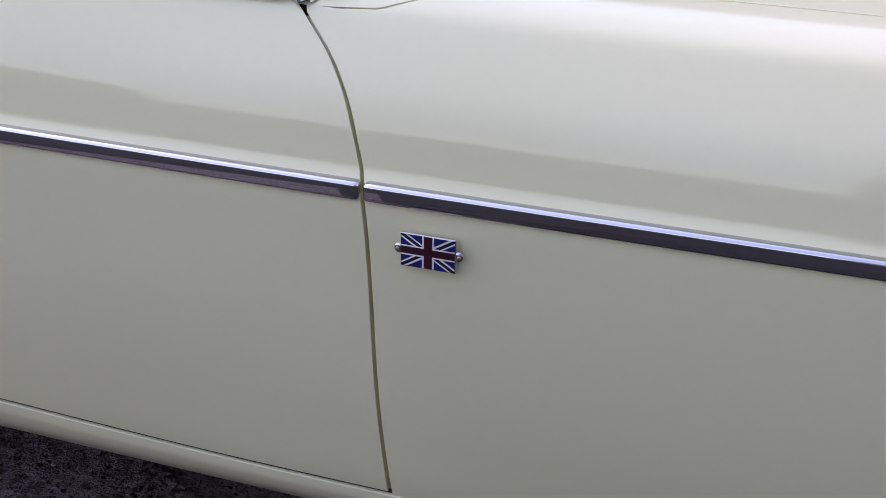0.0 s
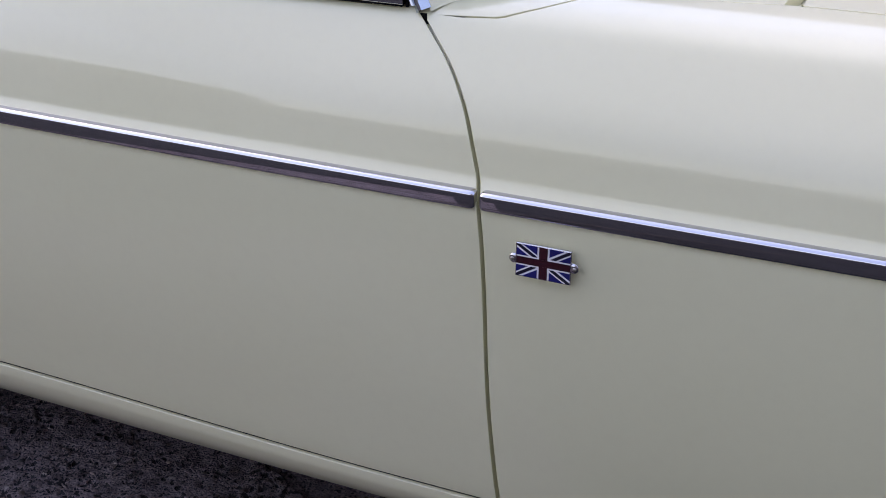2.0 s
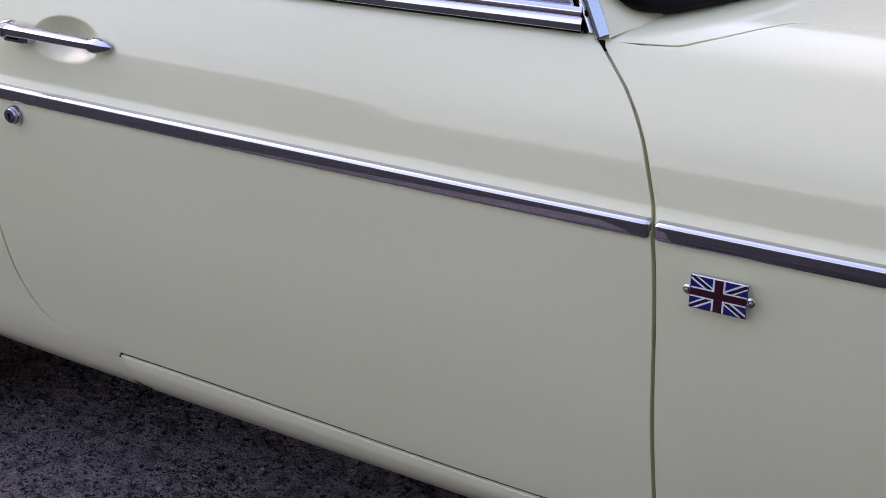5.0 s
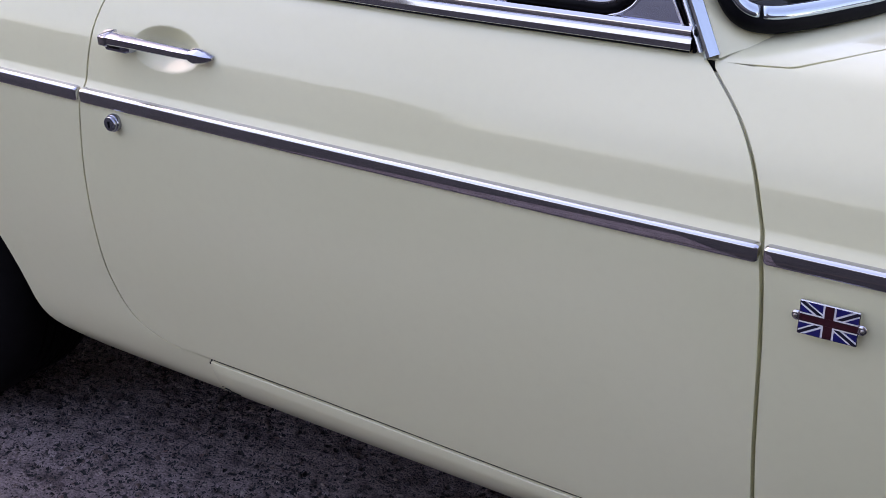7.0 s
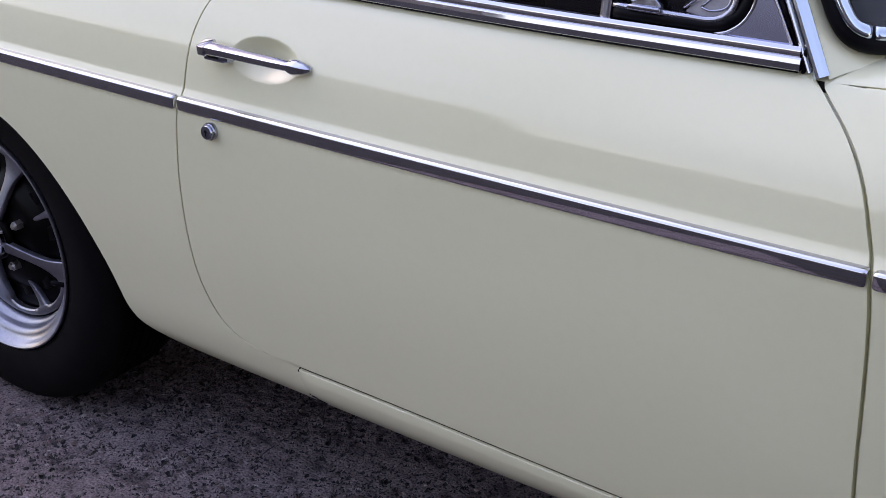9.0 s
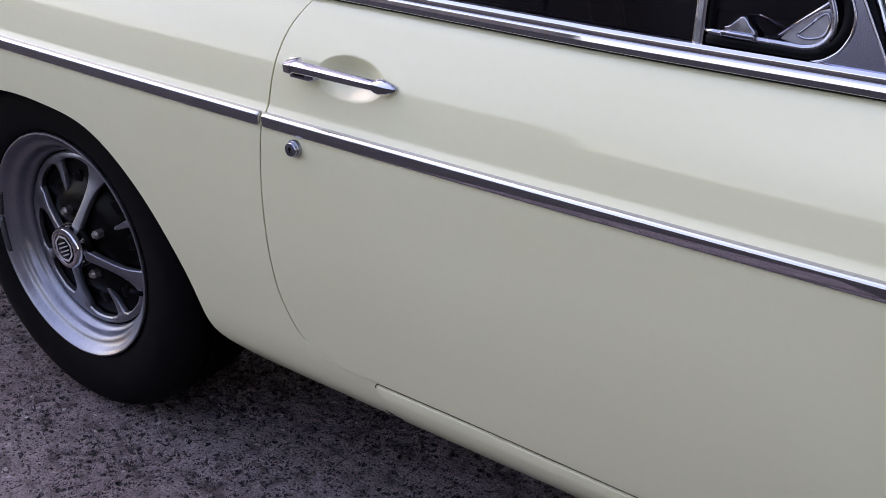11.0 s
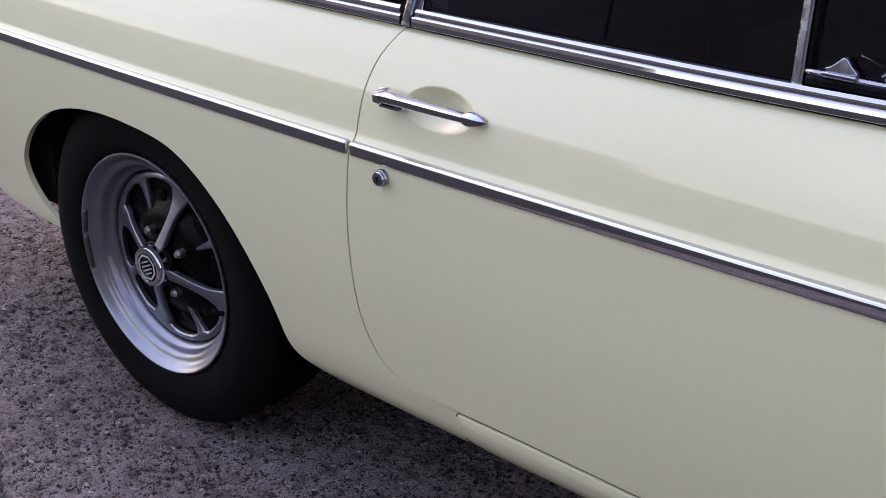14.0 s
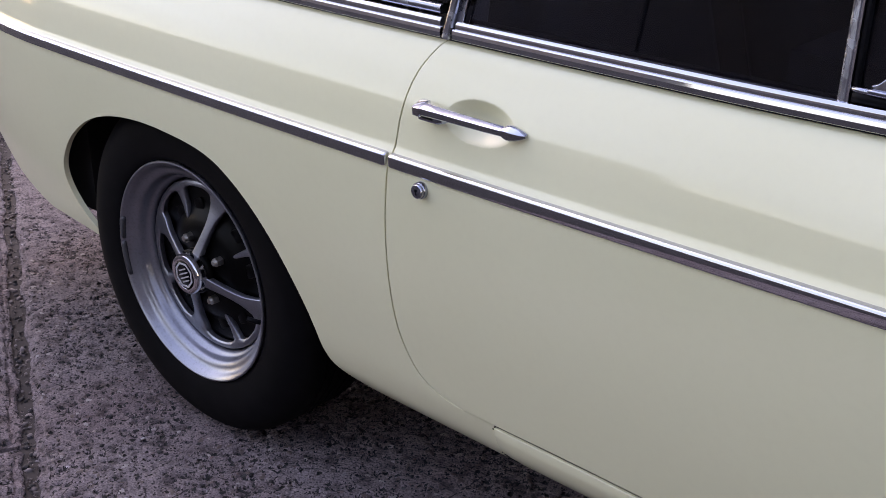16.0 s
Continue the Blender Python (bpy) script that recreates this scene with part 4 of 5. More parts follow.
creased(part("bar", loft([bar_ring(0.5983, -0.7425, 0.7225, 0.0098, 0.0070), bar_ring(0.6102, -0.7432, 0.7222, 0.0086, 0.0066), bar_ring(0.6285, -0.7430, 0.7217, 0.0072, 0.0062), bar_ring(0.6606, -0.7420, 0.7208, 0.0066, 0.0059), bar_ring(0.6972, -0.7398, 0.7196, 0.0062, 0.0056), bar_ring(0.7240, -0.7375, 0.7188, 0.0060, 0.0054)]), CHROME, handle, "tapering chrome pull bar"), 16)
creased(part("tip", loft([bar_ring(0.7195, -0.7362, 0.7190, 0.0062, 0.0056), bar_ring(0.7215, -0.7358, 0.7190, 0.0082, 0.0068), bar_ring(0.7262, -0.7350, 0.7184, 0.0088, 0.0080), bar_ring(0.7310, -0.7342, 0.7178, 0.0086, 0.0080), bar_ring(0.7380, -0.7322, 0.7170, 0.0076, 0.0062), bar_ring(0.7440, -0.7298, 0.7164, 0.0058, 0.0040), bar_ring(0.7472, -0.7275, 0.7161, 0.0034, 0.0020)]), CHROME, handle, "pointed chrome foot of the handle"), 24)
creased(part("escutcheon", loft([ring(0.5842, -0.7300, 0.7115, 0.006, 0.004), ring(0.5865, -0.7330, 0.7110, 0.010, 0.0062), ring(0.6166, -0.7330, 0.7108, 0.010, 0.0062), ring(0.6217, -0.7305, 0.7110, 0.008, 0.0055)]), SATIN, handle, "chrome base plate under the handle"), 30)
b = bmesh.new()
box(b, (0.5925, -0.7435, 0.7095), (0.611, -0.7410, 0.7128), 0.0006)
part("latch_slot", b, RUBBER, handle)

lock = tagged(new("door_lock"), "round chrome door lock with key slot")
lock.parent = car
lc = (0.5985, 0.6185)
lp = [(0.0112, -0.7510), (0.0112, -0.7565), (0.0104, -0.7578), (0.0097, -0.7580), (0.0094, -0.7605), (0.0086, -0.7618), (0.0076, -0.7620), (0.0, -0.7622)]
creased(part("barrel", lathe(lp, lc, 40), SATIN, lock), 35)
b = bmesh.new()
box(b, (0.5973, -0.7628, 0.6142), (0.5993, -0.7612, 0.6195), 0.0004)
bmesh.ops.create_cone(b, cap_ends=True, segments=16, radius1=0.0021, radius2=0.0021, depth=0.0016, matrix=pose(0.5983, -0.7620, 0.6203, 90))
part("keyhole", b, RUBBER, lock, smooth=False)

# enamel badge on the front wing
badge = tagged(new("flag_badge"), "small enamelled Union flag badge in a chrome frame")
badge.parent = car
BC, BW, BH = Vector((1.4868, -0.7585, 0.5964)), 0.0536, 0.0345
BM = Matrix.Translation(BC) @ pose(0, 0, 0, 2.5, 0.2, 0.8)


def plate(name, polys, y0, y1, mat, label=""):
    vs, fs = [], []
    for pts in polys:
        k0, k = len(vs), len(pts)
        area = sum(pts[i][0] * pts[(i + 1) % k][1] - pts[(i + 1) % k][0] * pts[i][1] for i in range(k))
        pts = pts if area > 0 else pts[::-1]
        vs += [BM @ Vector((u, 0.62 * y1, v)) for u, v in pts] + [BM @ Vector((u, 0.62 * y0, v)) for u, v in pts]
        fs += [tuple(k0 + i for i in range(k)), tuple(k0 + k + i for i in range(k - 1, -1, -1))]
        fs += [(k0 + i, k0 + k + i, k0 + k + (i + 1) % k, k0 + (i + 1) % k) for i in range(k)]
    return part(name, (vs, fs), mat, badge, label, smooth=False)


def clip(pts, lo, hi):
    for ax, lim, sg in ((0, lo[0], 1), (0, hi[0], -1), (1, lo[1], 1), (1, hi[1], -1)):
        out = []
        for i in range(len(pts)):
            a, c = pts[i], pts[(i + 1) % len(pts)]
            ia, ic = sg * (a[ax] - lim) >= 0, sg * (c[ax] - lim) >= 0
            if ia:
                out.append(a)
            if ia != ic:
                t = (lim - a[ax]) / (c[ax] - a[ax])
                out.append((a[0] + t * (c[0] - a[0]), a[1] + t * (c[1] - a[1])))
        pts = out
    return pts


w2, h2 = BW / 2, BH / 2
fm = plate("frame", [[(-w2, -h2), (w2, -h2), (w2, h2), (-w2, h2)]], 0.0, -0.0045, CHROME, "thin chrome badge frame")
bv = fm.modifiers.new("b", "BEVEL")
bv.width, bv.segments = 0.0007, 2
iw, ih = w2 - 0.0010, h2 - 0.0010
plate("enamel_field", [[(-iw, -ih), (iw, -ih), (iw, ih), (-iw, ih)]], -0.0044, -0.0048, WHITE, "white enamel field")
cw, ch = 0.0058, 0.0052
quads = [((cw, ch), (iw, ih)), ((-iw, ch), (-cw, ih)), ((-iw, -ih), (-cw, -ch)), ((cw, -ih), (iw, -ch))]
blues, darks = [], []
dl = math.hypot(iw, ih)
for lo, hi in quads:
    sx, sy = (1 if lo[0] > 0 or hi[0] > 0 and lo[0] >= 0 else -1), (1 if hi[1] > 0 else -1)
    d_, n_ = (sx * iw / dl, sy * ih / dl), (-sy * ih / dl, sx * iw / dl)
    def lane(o0, o1):
        return clip([(n_[0] * o0 - d_[0] * 0.05, n_[1] * o0 - d_[1] * 0.05), (n_[0] * o1 - d_[0] * 0.05, n_[1] * o1 - d_[1] * 0.05), (n_[0] * o1 + d_[0] * 0.05, n_[1] * o1 + d_[1] * 0.05), (n_[0] * o0 + d_[0] * 0.05, n_[1] * o0 + d_[1] * 0.05)], lo, hi)
    for o0, o1, lst in ((0.0031, 0.05, blues), (-0.05, -0.0033, blues), (-0.0018, 0.0012, darks)):
        q = lane(o0, o1)
        if len(q) > 2:
            lst.append(q)
for q in blues:
    plate("blue_enamel", [q], -0.0047, -0.0051, BLUE, "blue enamel triangle")
for q in darks:
    plate("saltire_arm", [q], -0.0047, -0.0051, NAVY, "dark enamel diagonal")
plate("red_cross", [[(-iw, -0.0036), (iw, -0.0036), (iw, 0.0036), (-iw, 0.0036)]], -0.0047, -0.0052, RED, "dark red enamel cross")
for q in ([(-0.0040, 0.0037), (0.0040, 0.0037), (0.0040, ih), (-0.0040, ih)], [(-0.0040, -ih), (0.0040, -ih), (0.0040, -0.0037), (-0.0040, -0.0037)]):
    plate("red_upright", [q], -0.0047, -0.0052, RED)
for sx in (-1, 1):
    ear = bmesh.new()
    bmesh.ops.create_uvsphere(ear, u_segments=16, v_segments=10, radius=1, matrix=BM @ Matrix.Translation((sx * (w2 + 0.0018), -0.0012, 0)) @ Matrix.Diagonal((0.0050, 0.0022, 0.0052, 1)))
    lug = part("fixing_lug", ear, CHROME, badge, "chrome fixing lug")
    pin = bmesh.new()
    bmesh.ops.create_uvsphere(pin, u_segments=10, v_segments=6, radius=1, matrix=BM @ Matrix.Translation((sx * (w2 + 0.0030), -0.0030, 0)) @ Matrix.Diagonal((0.0020, 0.0014, 0.0020, 1)))
    part("rivet", pin, STEEL, badge)

# wear along the sill: chips, a scratch and the nick at the joint
def flake(x, s, dx, ds, seed, name, mat, lift=0.0007):
    rnd = random.Random(seed)
    vs, n = [], 14
    for i in range(n):
        a = 2 * math.pi * i / n
        r = rnd.uniform(0.55, 1.1)
        p = skin(x + dx * r * math.cos(a), s + ds * r * math.sin(a) - 0.10 * dx * r * math.cos(a))
        vs.append((p[0], p[1] - lift - 0.0008, p[2] - lift * 0.5))
    return part(name, (vs + [(v[0], v[1] + 0.002, v[2]) for v in vs], [tuple(range(n))] + [(i, (i + 1) % n, n + (i + 1) % n, n + i) for i in range(n)]), mat, car, smooth=False)


flake(0.6980, 0.2425, 0.0056, 0.0032, 1, "paint_chip", UNDER, 0.0016)
flake(0.7080, 0.2385, 0.0085, 0.0015, 2, "paint_chip", UNDER, 0.0022)
flake(0.6900, 0.2440, 0.0018, 0.0008, 3, "paint_chip", RUSTY)
flake(0.883, 0.2835, 0.0020, 0.0008, 4, "paint_chip", RUSTY, 0.0014)
flake(0.6905, 0.2905, 0.0005, 0.0022, 5, "paint_crack", UNDER)
flake(0.905, 0.2420, 0.0016, 0.0010, 6, "paint_chip", RUSTY)


# ---- wheels ----
def make_wheel(mx):
    """A pressed steel sports wheel with four broad spokes, on the car's right side at the rear axle."""
    w = tagged(new("wheel"), "silver and black pressed steel sports wheel with black tyre")
    w.parent = car
    c = (0.0, 0.299)
    R = 0.2995
    tp = [(0.193, -0.690), (0.1975, -0.6985), (0.204, -0.7020), (0.214, -0.7040), (0.228, -0.7060), (0.243, -0.7065), (0.256, -0.7050), (0.268, -0.7015), (0.279, -0.6965), (0.287, -0.6905), (0.2935, -0.6830), (0.2975, -0.6740), (R, -0.662)]
    for y in (-0.650, -0.630, -0.610, -0.590, -0.570):
        tp += [(R, y - 0.003), (R - 0.007, y - 0.002), (R - 0.007, y + 0.002), (R, y + 0.003)]
    tp += [(R, -0.556), (0.296, -0.540), (0.28, -0.525), (0.25, -0.515), (0.20, -0.520)]
    creased(part("tyre", lathe(tp, c, 120), TYRE, w, "black radial tyre"), 40)
    rp = [(0.1925, -0.690), (0.1955, -0.6985), (0.1966, -0.7015), (0.1958, -0.7040), (0.1935, -0.7046), (0.1905, -0.7028), (0.1870, -0.6985), (0.1840, -0.6935), (0.1805, -0.6900), (0.1760, -0.6878), (0.1715, -0.6858), (0.1685, -0.6830), (0.1665, -0.6785), (0.1645, -0.6725), (0.1625, -0.6685), (0.1600, -0.6670), (0.1575, -0.6650), (0.1560, -0.6600), (0.1550, -0.6540), (0.1545, -0.640)]
    rim = creased(part("rim", lathe(rp, c, 120), SILVER, w, "silver painted steel rim"), 45)
    bp = [(0.154, -0.640), (0.150, -0.6455), (0.135, -0.6490), (0.112, -0.6500), (0.098, -0.6560), (0.088, -0.6640), (0.070, -0.6690), (0.045, -0.6720), (0.030, -0.680), (0.0, -0.684)]
    part("disc", lathe(bp, c, 96), WHEEL_BLACK, w, "gloss black pressed wheel disc")
    # silver ring with inner teeth
    face = lambda r: -0.6605 - 0.033 * max(0.0, (0.128 - r) / 0.095)
    n, vs, fs = 240, [], []
    stubs, spokes = [27 + 90 * i for i in range(4)], [71 + 90 * i for i in range(4)]

    def gap(a, cs):
        return min(abs((a - q + 180) % 360 - 180) for q in cs)
    for i in range(n):
        a = 360 * i / n
        ds, dp_ = gap(a, spokes), gap(a, stubs)
        rin = 0.1415 - 0.034 * math.exp(-(ds / 5.4) ** 4) * 0.6 - 0.012 * math.exp(-(ds / 11) ** 2) - 0.008 * math.exp(-(dp_ / 6) ** 2)
        ca, sa = math.cos(radians(a)), math.sin(radians(a))
        for r, y in ((0.1535, -0.652), (0.1530, -0.6580), (0.1505, -0.6608), (0.1440, -0.6618), (max(rin + 0.003, 0.125), -0.6612), (rin, face(rin) + 0.0012), (rin, face(rin) + 0.010)):
            vs.append((c[0] + r * ca, y, c[1] + r * sa))
    for i in range(n):
        for j in range(6):
            p, q = i * 7 + j, ((i + 1) % n) * 7 + j
            fs.append((p, p + 1, q + 1, q))
    creased(part("spoke_ring", (vs, fs), SILVER, w, "silver outer ring of the spokes"), 50)
    for k, a in enumerate(spokes):
        ca, sa = math.cos(radians(a)), math.sin(radians(a))
        secs = []
        for r, hw in ((0.026, 0.0105), (0.045, 0.0088), (0.065, 0.0080), (0.085, 0.0080), (0.100, 0.0092), (0.112, 0.0122), (0.124, 0.0170), (0.137, 0.0245)):
            y = face(r) - 0.0006
            row = []
            for t, dy in ((-1, 0.011), (-1, 0.0016), (-0.93, 0.0006), (-0.85, 0.0002), (0, -0.0004), (0.85, 0.0002), (0.93, 0.0006), (1, 0.0016), (1, 0.011)):
                row.append((c[0] + r * ca - t * hw * sa, y + dy, c[1] + r * sa + t * hw * ca))
            secs.append(row)
        creased(part("spoke", loft(secs), SILVER, w), 50)
    for a in stubs:
        ca, sa = math.cos(radians(a)), math.sin(radians(a))
        secs = []
        for r, hw in ((0.0885, 0.0012), (0.0895, 0.0026), (0.0920, 0.0036), (0.104, 0.0046), (0.115, 0.0058), (0.127, 0.0074), (0.139, 0.0120)):
            row = []
            for t, dy in ((-1, 0.010), (-1, 0.002), (-0.8, 0.0), (0, -0.0006), (0.8, 0.0), (1, 0.002), (1, 0.010)):
                row.append((c[0] + r * ca - t * hw * sa, -0.6602 + dy - 0.004 * max(0, (0.12 - r) / 0.03), c[1] + r * sa + t * hw * ca))
            secs.append(row)
        creased(part("spoke_stub", loft(secs), SILVER, w), 50)
        # recessed pocket beside each stub
        rv_ = []
        for sg in (-1, 1):
            aa = a + sg * 17
            rv_.append((c[0] + 0.106 * math.cos(radians(aa)), -0.652, c[1] + 0.106 * math.sin(radians(aa))))
        for q in rv_:
            bm_ = bmesh.new()
            box(bm_, (-0.012, -0.003, -0.012), (0.012, 0.003, 0.012), 0.0025)
            bmesh.ops.transform(bm_, matrix=Matrix.Translation(q) @ Matrix.Rotation(-radians(a), 4, "Y"), verts=bm_.verts[:])
            part("pressed_pad", bm_, WHEEL_BLACK, w)
    for i, a in enumerate(stubs):
        q = Vector((c[0] + 0.0572 * math.cos(radians(a + 2)), -0.669, c[1] + 0.0572 * math.sin(radians(a + 2))))
        nb_ = bmesh.new()
        bmesh.ops.create_cone(nb_, cap_ends=True, segments=6, radius1=0.0090, radius2=0.0084, depth=0.017, matrix=Matrix.Translation(q) @ pose(0, -0.004, 0, 90))
        bmesh.ops.create_cone(nb_, cap_ends=True, segments=16, radius1=0.0072, radius2=0.0046, depth=0.006, matrix=Matrix.Translation(q) @ pose(0, -0.0145, 0, 90))
        part("wheel_nut", nb_, STEEL, w, "dull steel wheel nut", smooth=False)
    hp = [(0.036, -0.684), (0.0365, -0.700), (0.0358, -0.7070), (0.0340, -0.7100), (0.0300, -0.7112), (0.0262, -0.7108), (0.0255, -0.7098), (0.0, -0.7102)]
    hub = creased(part("hub_cap", lathe(hp, c, 48), CHROME, w, "round chrome hub cap"), 40)
    part("hub_collar", lathe([(0.0395, -0.680), (0.0395, -0.690), (0.0370, -0.6915)], c, 48), WHEEL_BLACK, w)
    part("hub_disc", lathe([(0.0253, -0.7100), (0.0250, -0.7108), (0.0, -0.7110)], c, 48), WHEEL_BLACK, w)
    ov, of = [], []
    for i in range(8):
        a = radians(45 * i + 22.5 + 4)
        for r in (0.0232, 0.0200):
            for y in (-0.7107, -0.7118):
                ov.append((c[0] + r * math.cos(a), y, c[1] + r * math.sin(a)))
    for i in range(8):
        p, q = 4 * i, 4 * ((i + 1) % 8)
        of += [(p + 1, p + 3, q + 3, q + 1), (p, p + 1, q + 1, q), (p + 3, p + 2, q + 2, q + 3)]
    part("octagon", (ov, of), EMBLEM, w, "octagonal emblem outline", smooth=False)
    em = bmesh.new()
    for x0, z0, x1, z1 in ((-0.0110, -0.0085, -0.0110, 0.0085), (-0.0045, -0.0120, -0.0045, 0.0120), (0.0025, -0.0120, 0.0025, 0.0120), (0.0095, -0.0090, 0.0095, 0.0090)):
        ln, an = math.hypot(x1 - x0, z1 - z0), math.atan2(z1 - z0, x1 - x0)
        g = bmesh.ops.create_cube(em, size=1, matrix=pose(0, 0, 0, 0, -115, 0) @ Matrix.Translation(((x0 + x1) / 2, 0, (z0 + z1) / 2)) @ Matrix.Rotation(-an, 4, "Y") @ Matrix.Diagonal((ln + 0.0018, 0.0010, 0.0024, 1)))
    bmesh.ops.transform(em, matrix=Matrix.Translation((c[0], -0.7114, c[1])), verts=em.verts[:])
    part("emblem", em, EMBLEM, w, "plain metal emblem bars", smooth=False)
    # valve and balance weights
    a = radians(-24)
    vp = [Vector((c[0] + r * math.cos(a), y, c[1] + r * math.sin(a))) for r, y in ((0.150, -0.664), (0.142, -0.672), (0.132, -0.679))]
    part("valve", tube(vp, 0.0042, 10), RUBBER, w, "black rubber tyre valve")
    for a0, a1 in ((163.5, 177.0), (178.5, 198.0)):
        path, ups = [], []
        for i in range(9):
            a = radians(a0 + (a1 - a0) * i / 8)
            path.append((c[0] + 0.1905 * math.cos(a), -0.6985, c[1] + 0.1905 * math.sin(a)))
            ups.append(((0, -1, 0), (math.cos(a), 0, math.sin(a))))
        pr = [(0.0, -0.0055), (0.0045, -0.0050), (0.0062, -0.0030), (0.0066, 0.0010), (0.0062, 0.0040), (0.0045, 0.0052), (0.0, 0.0055)]
        part("balance_weight", sweep(path, pr, ups, scale=[0.7, 0.95] + [1] * 5 + [0.95, 0.7]), LEAD, w, "dark lead balance weight on the rim")
    w.matrix_basis = mx
    return w


rear_wheel = make_wheel(Matrix())
for m in (pose(2.311, 0, 0), pose(0, 0, 0, 0, 0, 180), pose(2.311, 0, 0, 0, 0, 180)):
    copy_thing(rear_wheel, m)
b = bmesh.new()
bmesh.ops.create_cone(b, cap_ends=True, segments=20, radius1=0.045, radius2=0.045, depth=1.25, matrix=pose(0, 0, 0.299, 90))
box(b, (-0.10, -0.09, 0.20), (0.10, 0.09, 0.40), 0.04)
part("rear_axle", b, UNDER, car)
b = bmesh.new()
bmesh.ops.create_cone(b, cap_ends=True, segments=24, radius1=0.12, radius2=0.12, depth=0.05, matrix=pose(0, -0.60, 0.299, 90))
part("brake_drum", b, UNDER, car)


# ---- ground ----
tagged(part("ground", ([(-90, -90, -0.022), (90, -90, -0.022), (90, 90, -0.022), (-90, 90, -0.022)], [(0, 1, 2, 3)]), ASPHALT, smooth=False), "worn grey ground with grit", "ground", kind="structure")
J0, JD = Vector((-0.338, -0.862, 0)), Vector((0.883, -0.469, 0)).normalized()
JN = Vector((-JD.y, JD.x, 0))


def wobble(t, seed, amp):
    return amp * (noise.noise((t * 9, seed, 0)) + 0.6 * noise.noise((t * 33, seed, 4)) + 0.4 * noise.noise((t * 110, seed, 8)))


def slab(a0, a1, n0, n1, rough0, rough1, ends=(0, 0)):
    """A concrete slab between distances a0 and a1 along the joint and n0 and n1 across it; its edges crumble near the camera."""
    us = [u for u in np.linspace(a0, a1, 60)] + [u for u in np.linspace(max(a0, -2.2), min(a1, 1.6), 1400) if a0 < u < a1]
    us = sorted(set(round(float(u), 5) for u in us))
    lo = [(u, n0 + (wobble(u, 3.1, rough0) if rough0 else 0)) for u in us]
    hi = [(u, n1 + (wobble(u, 7.7, rough1) if rough1 else 0)) for u in us][::-1]
    ring_ = lo + hi
    k = len(ring_)
    mid = len(lo)
    P = lambda u, v, z: tuple(J0 + JD * u + JN * v + Vector((0, 0, z)))
    vs, fs = [], []
    for i, (u, v) in enumerate(ring_):
        inward = 0.004 + 0.004 * abs(noise.noise((u * 60, v, 2)))
        sg = 1 if i < mid else -1
        vs += [P(u, v + sg * inward, -0.0055), P(u, v, -0.009 - 0.003 * noise.noise((u * 80, 1, v))), P(u, v - sg * 0.001, -0.03)]
    fs.append(tuple(3 * i for i in range(k)))
    for i in range(k):
        j = (i + 1) % k
        fs += [(3 * i, 3 * i + 1, 3 * j + 1, 3 * j), (3 * i + 1, 3 * i + 2, 3 * j + 2, 3 * j + 1)]
    bm = bmesh.new()
    me = bpy.data.meshes.new("t")
    me.from_pydata(vs, [], fs)
    bm.from_mesh(me)
    bpy.data.meshes.remove(me)
    return bm


tagged(part("concrete_slab", slab(-8, 1.6, 0.014, 6.0, 0.009, 0), CONCRETE, smooth=False), "weathered exposed-aggregate concrete slab under the car", "paving slab", "concrete slabs", "structure")
tagged(part("concrete_slab", slab(-8, 0.172, -0.4, -0.014, 0, 0.009), CONCRETE, smooth=False), "weathered exposed-aggregate concrete slab beside a crumbling joint", "paving slab", "concrete slabs", "structure")
tagged(part("concrete_slab", slab(0.184, 1.6, -0.4, -0.014, 0, 0.009), CONCRETE, smooth=False), "weathered exposed-aggregate concrete slab beside a crumbling joint", "paving slab", "concrete slabs", "structure")


def value_noise(u, v, size, seed):
    """Smooth random relief between -1 and 1 with features of that size."""
    g = np.random.RandomState(seed).uniform(-1, 1, (512, 512))
    a, c = u / size + 1000.0, v / size + 1000.0
    i, j = np.floor(a).astype(int), np.floor(c).astype(int)
    fa, fc = soft(a - i), soft(c - j)
    q = lambda di, dj: g[(i + di) % 512, (j + dj) % 512]
    return (q(0, 0) * (1 - fa) + q(1, 0) * fa) * (1 - fc) + (q(0, 1) * (1 - fa) + q(1, 1) * fa) * fc


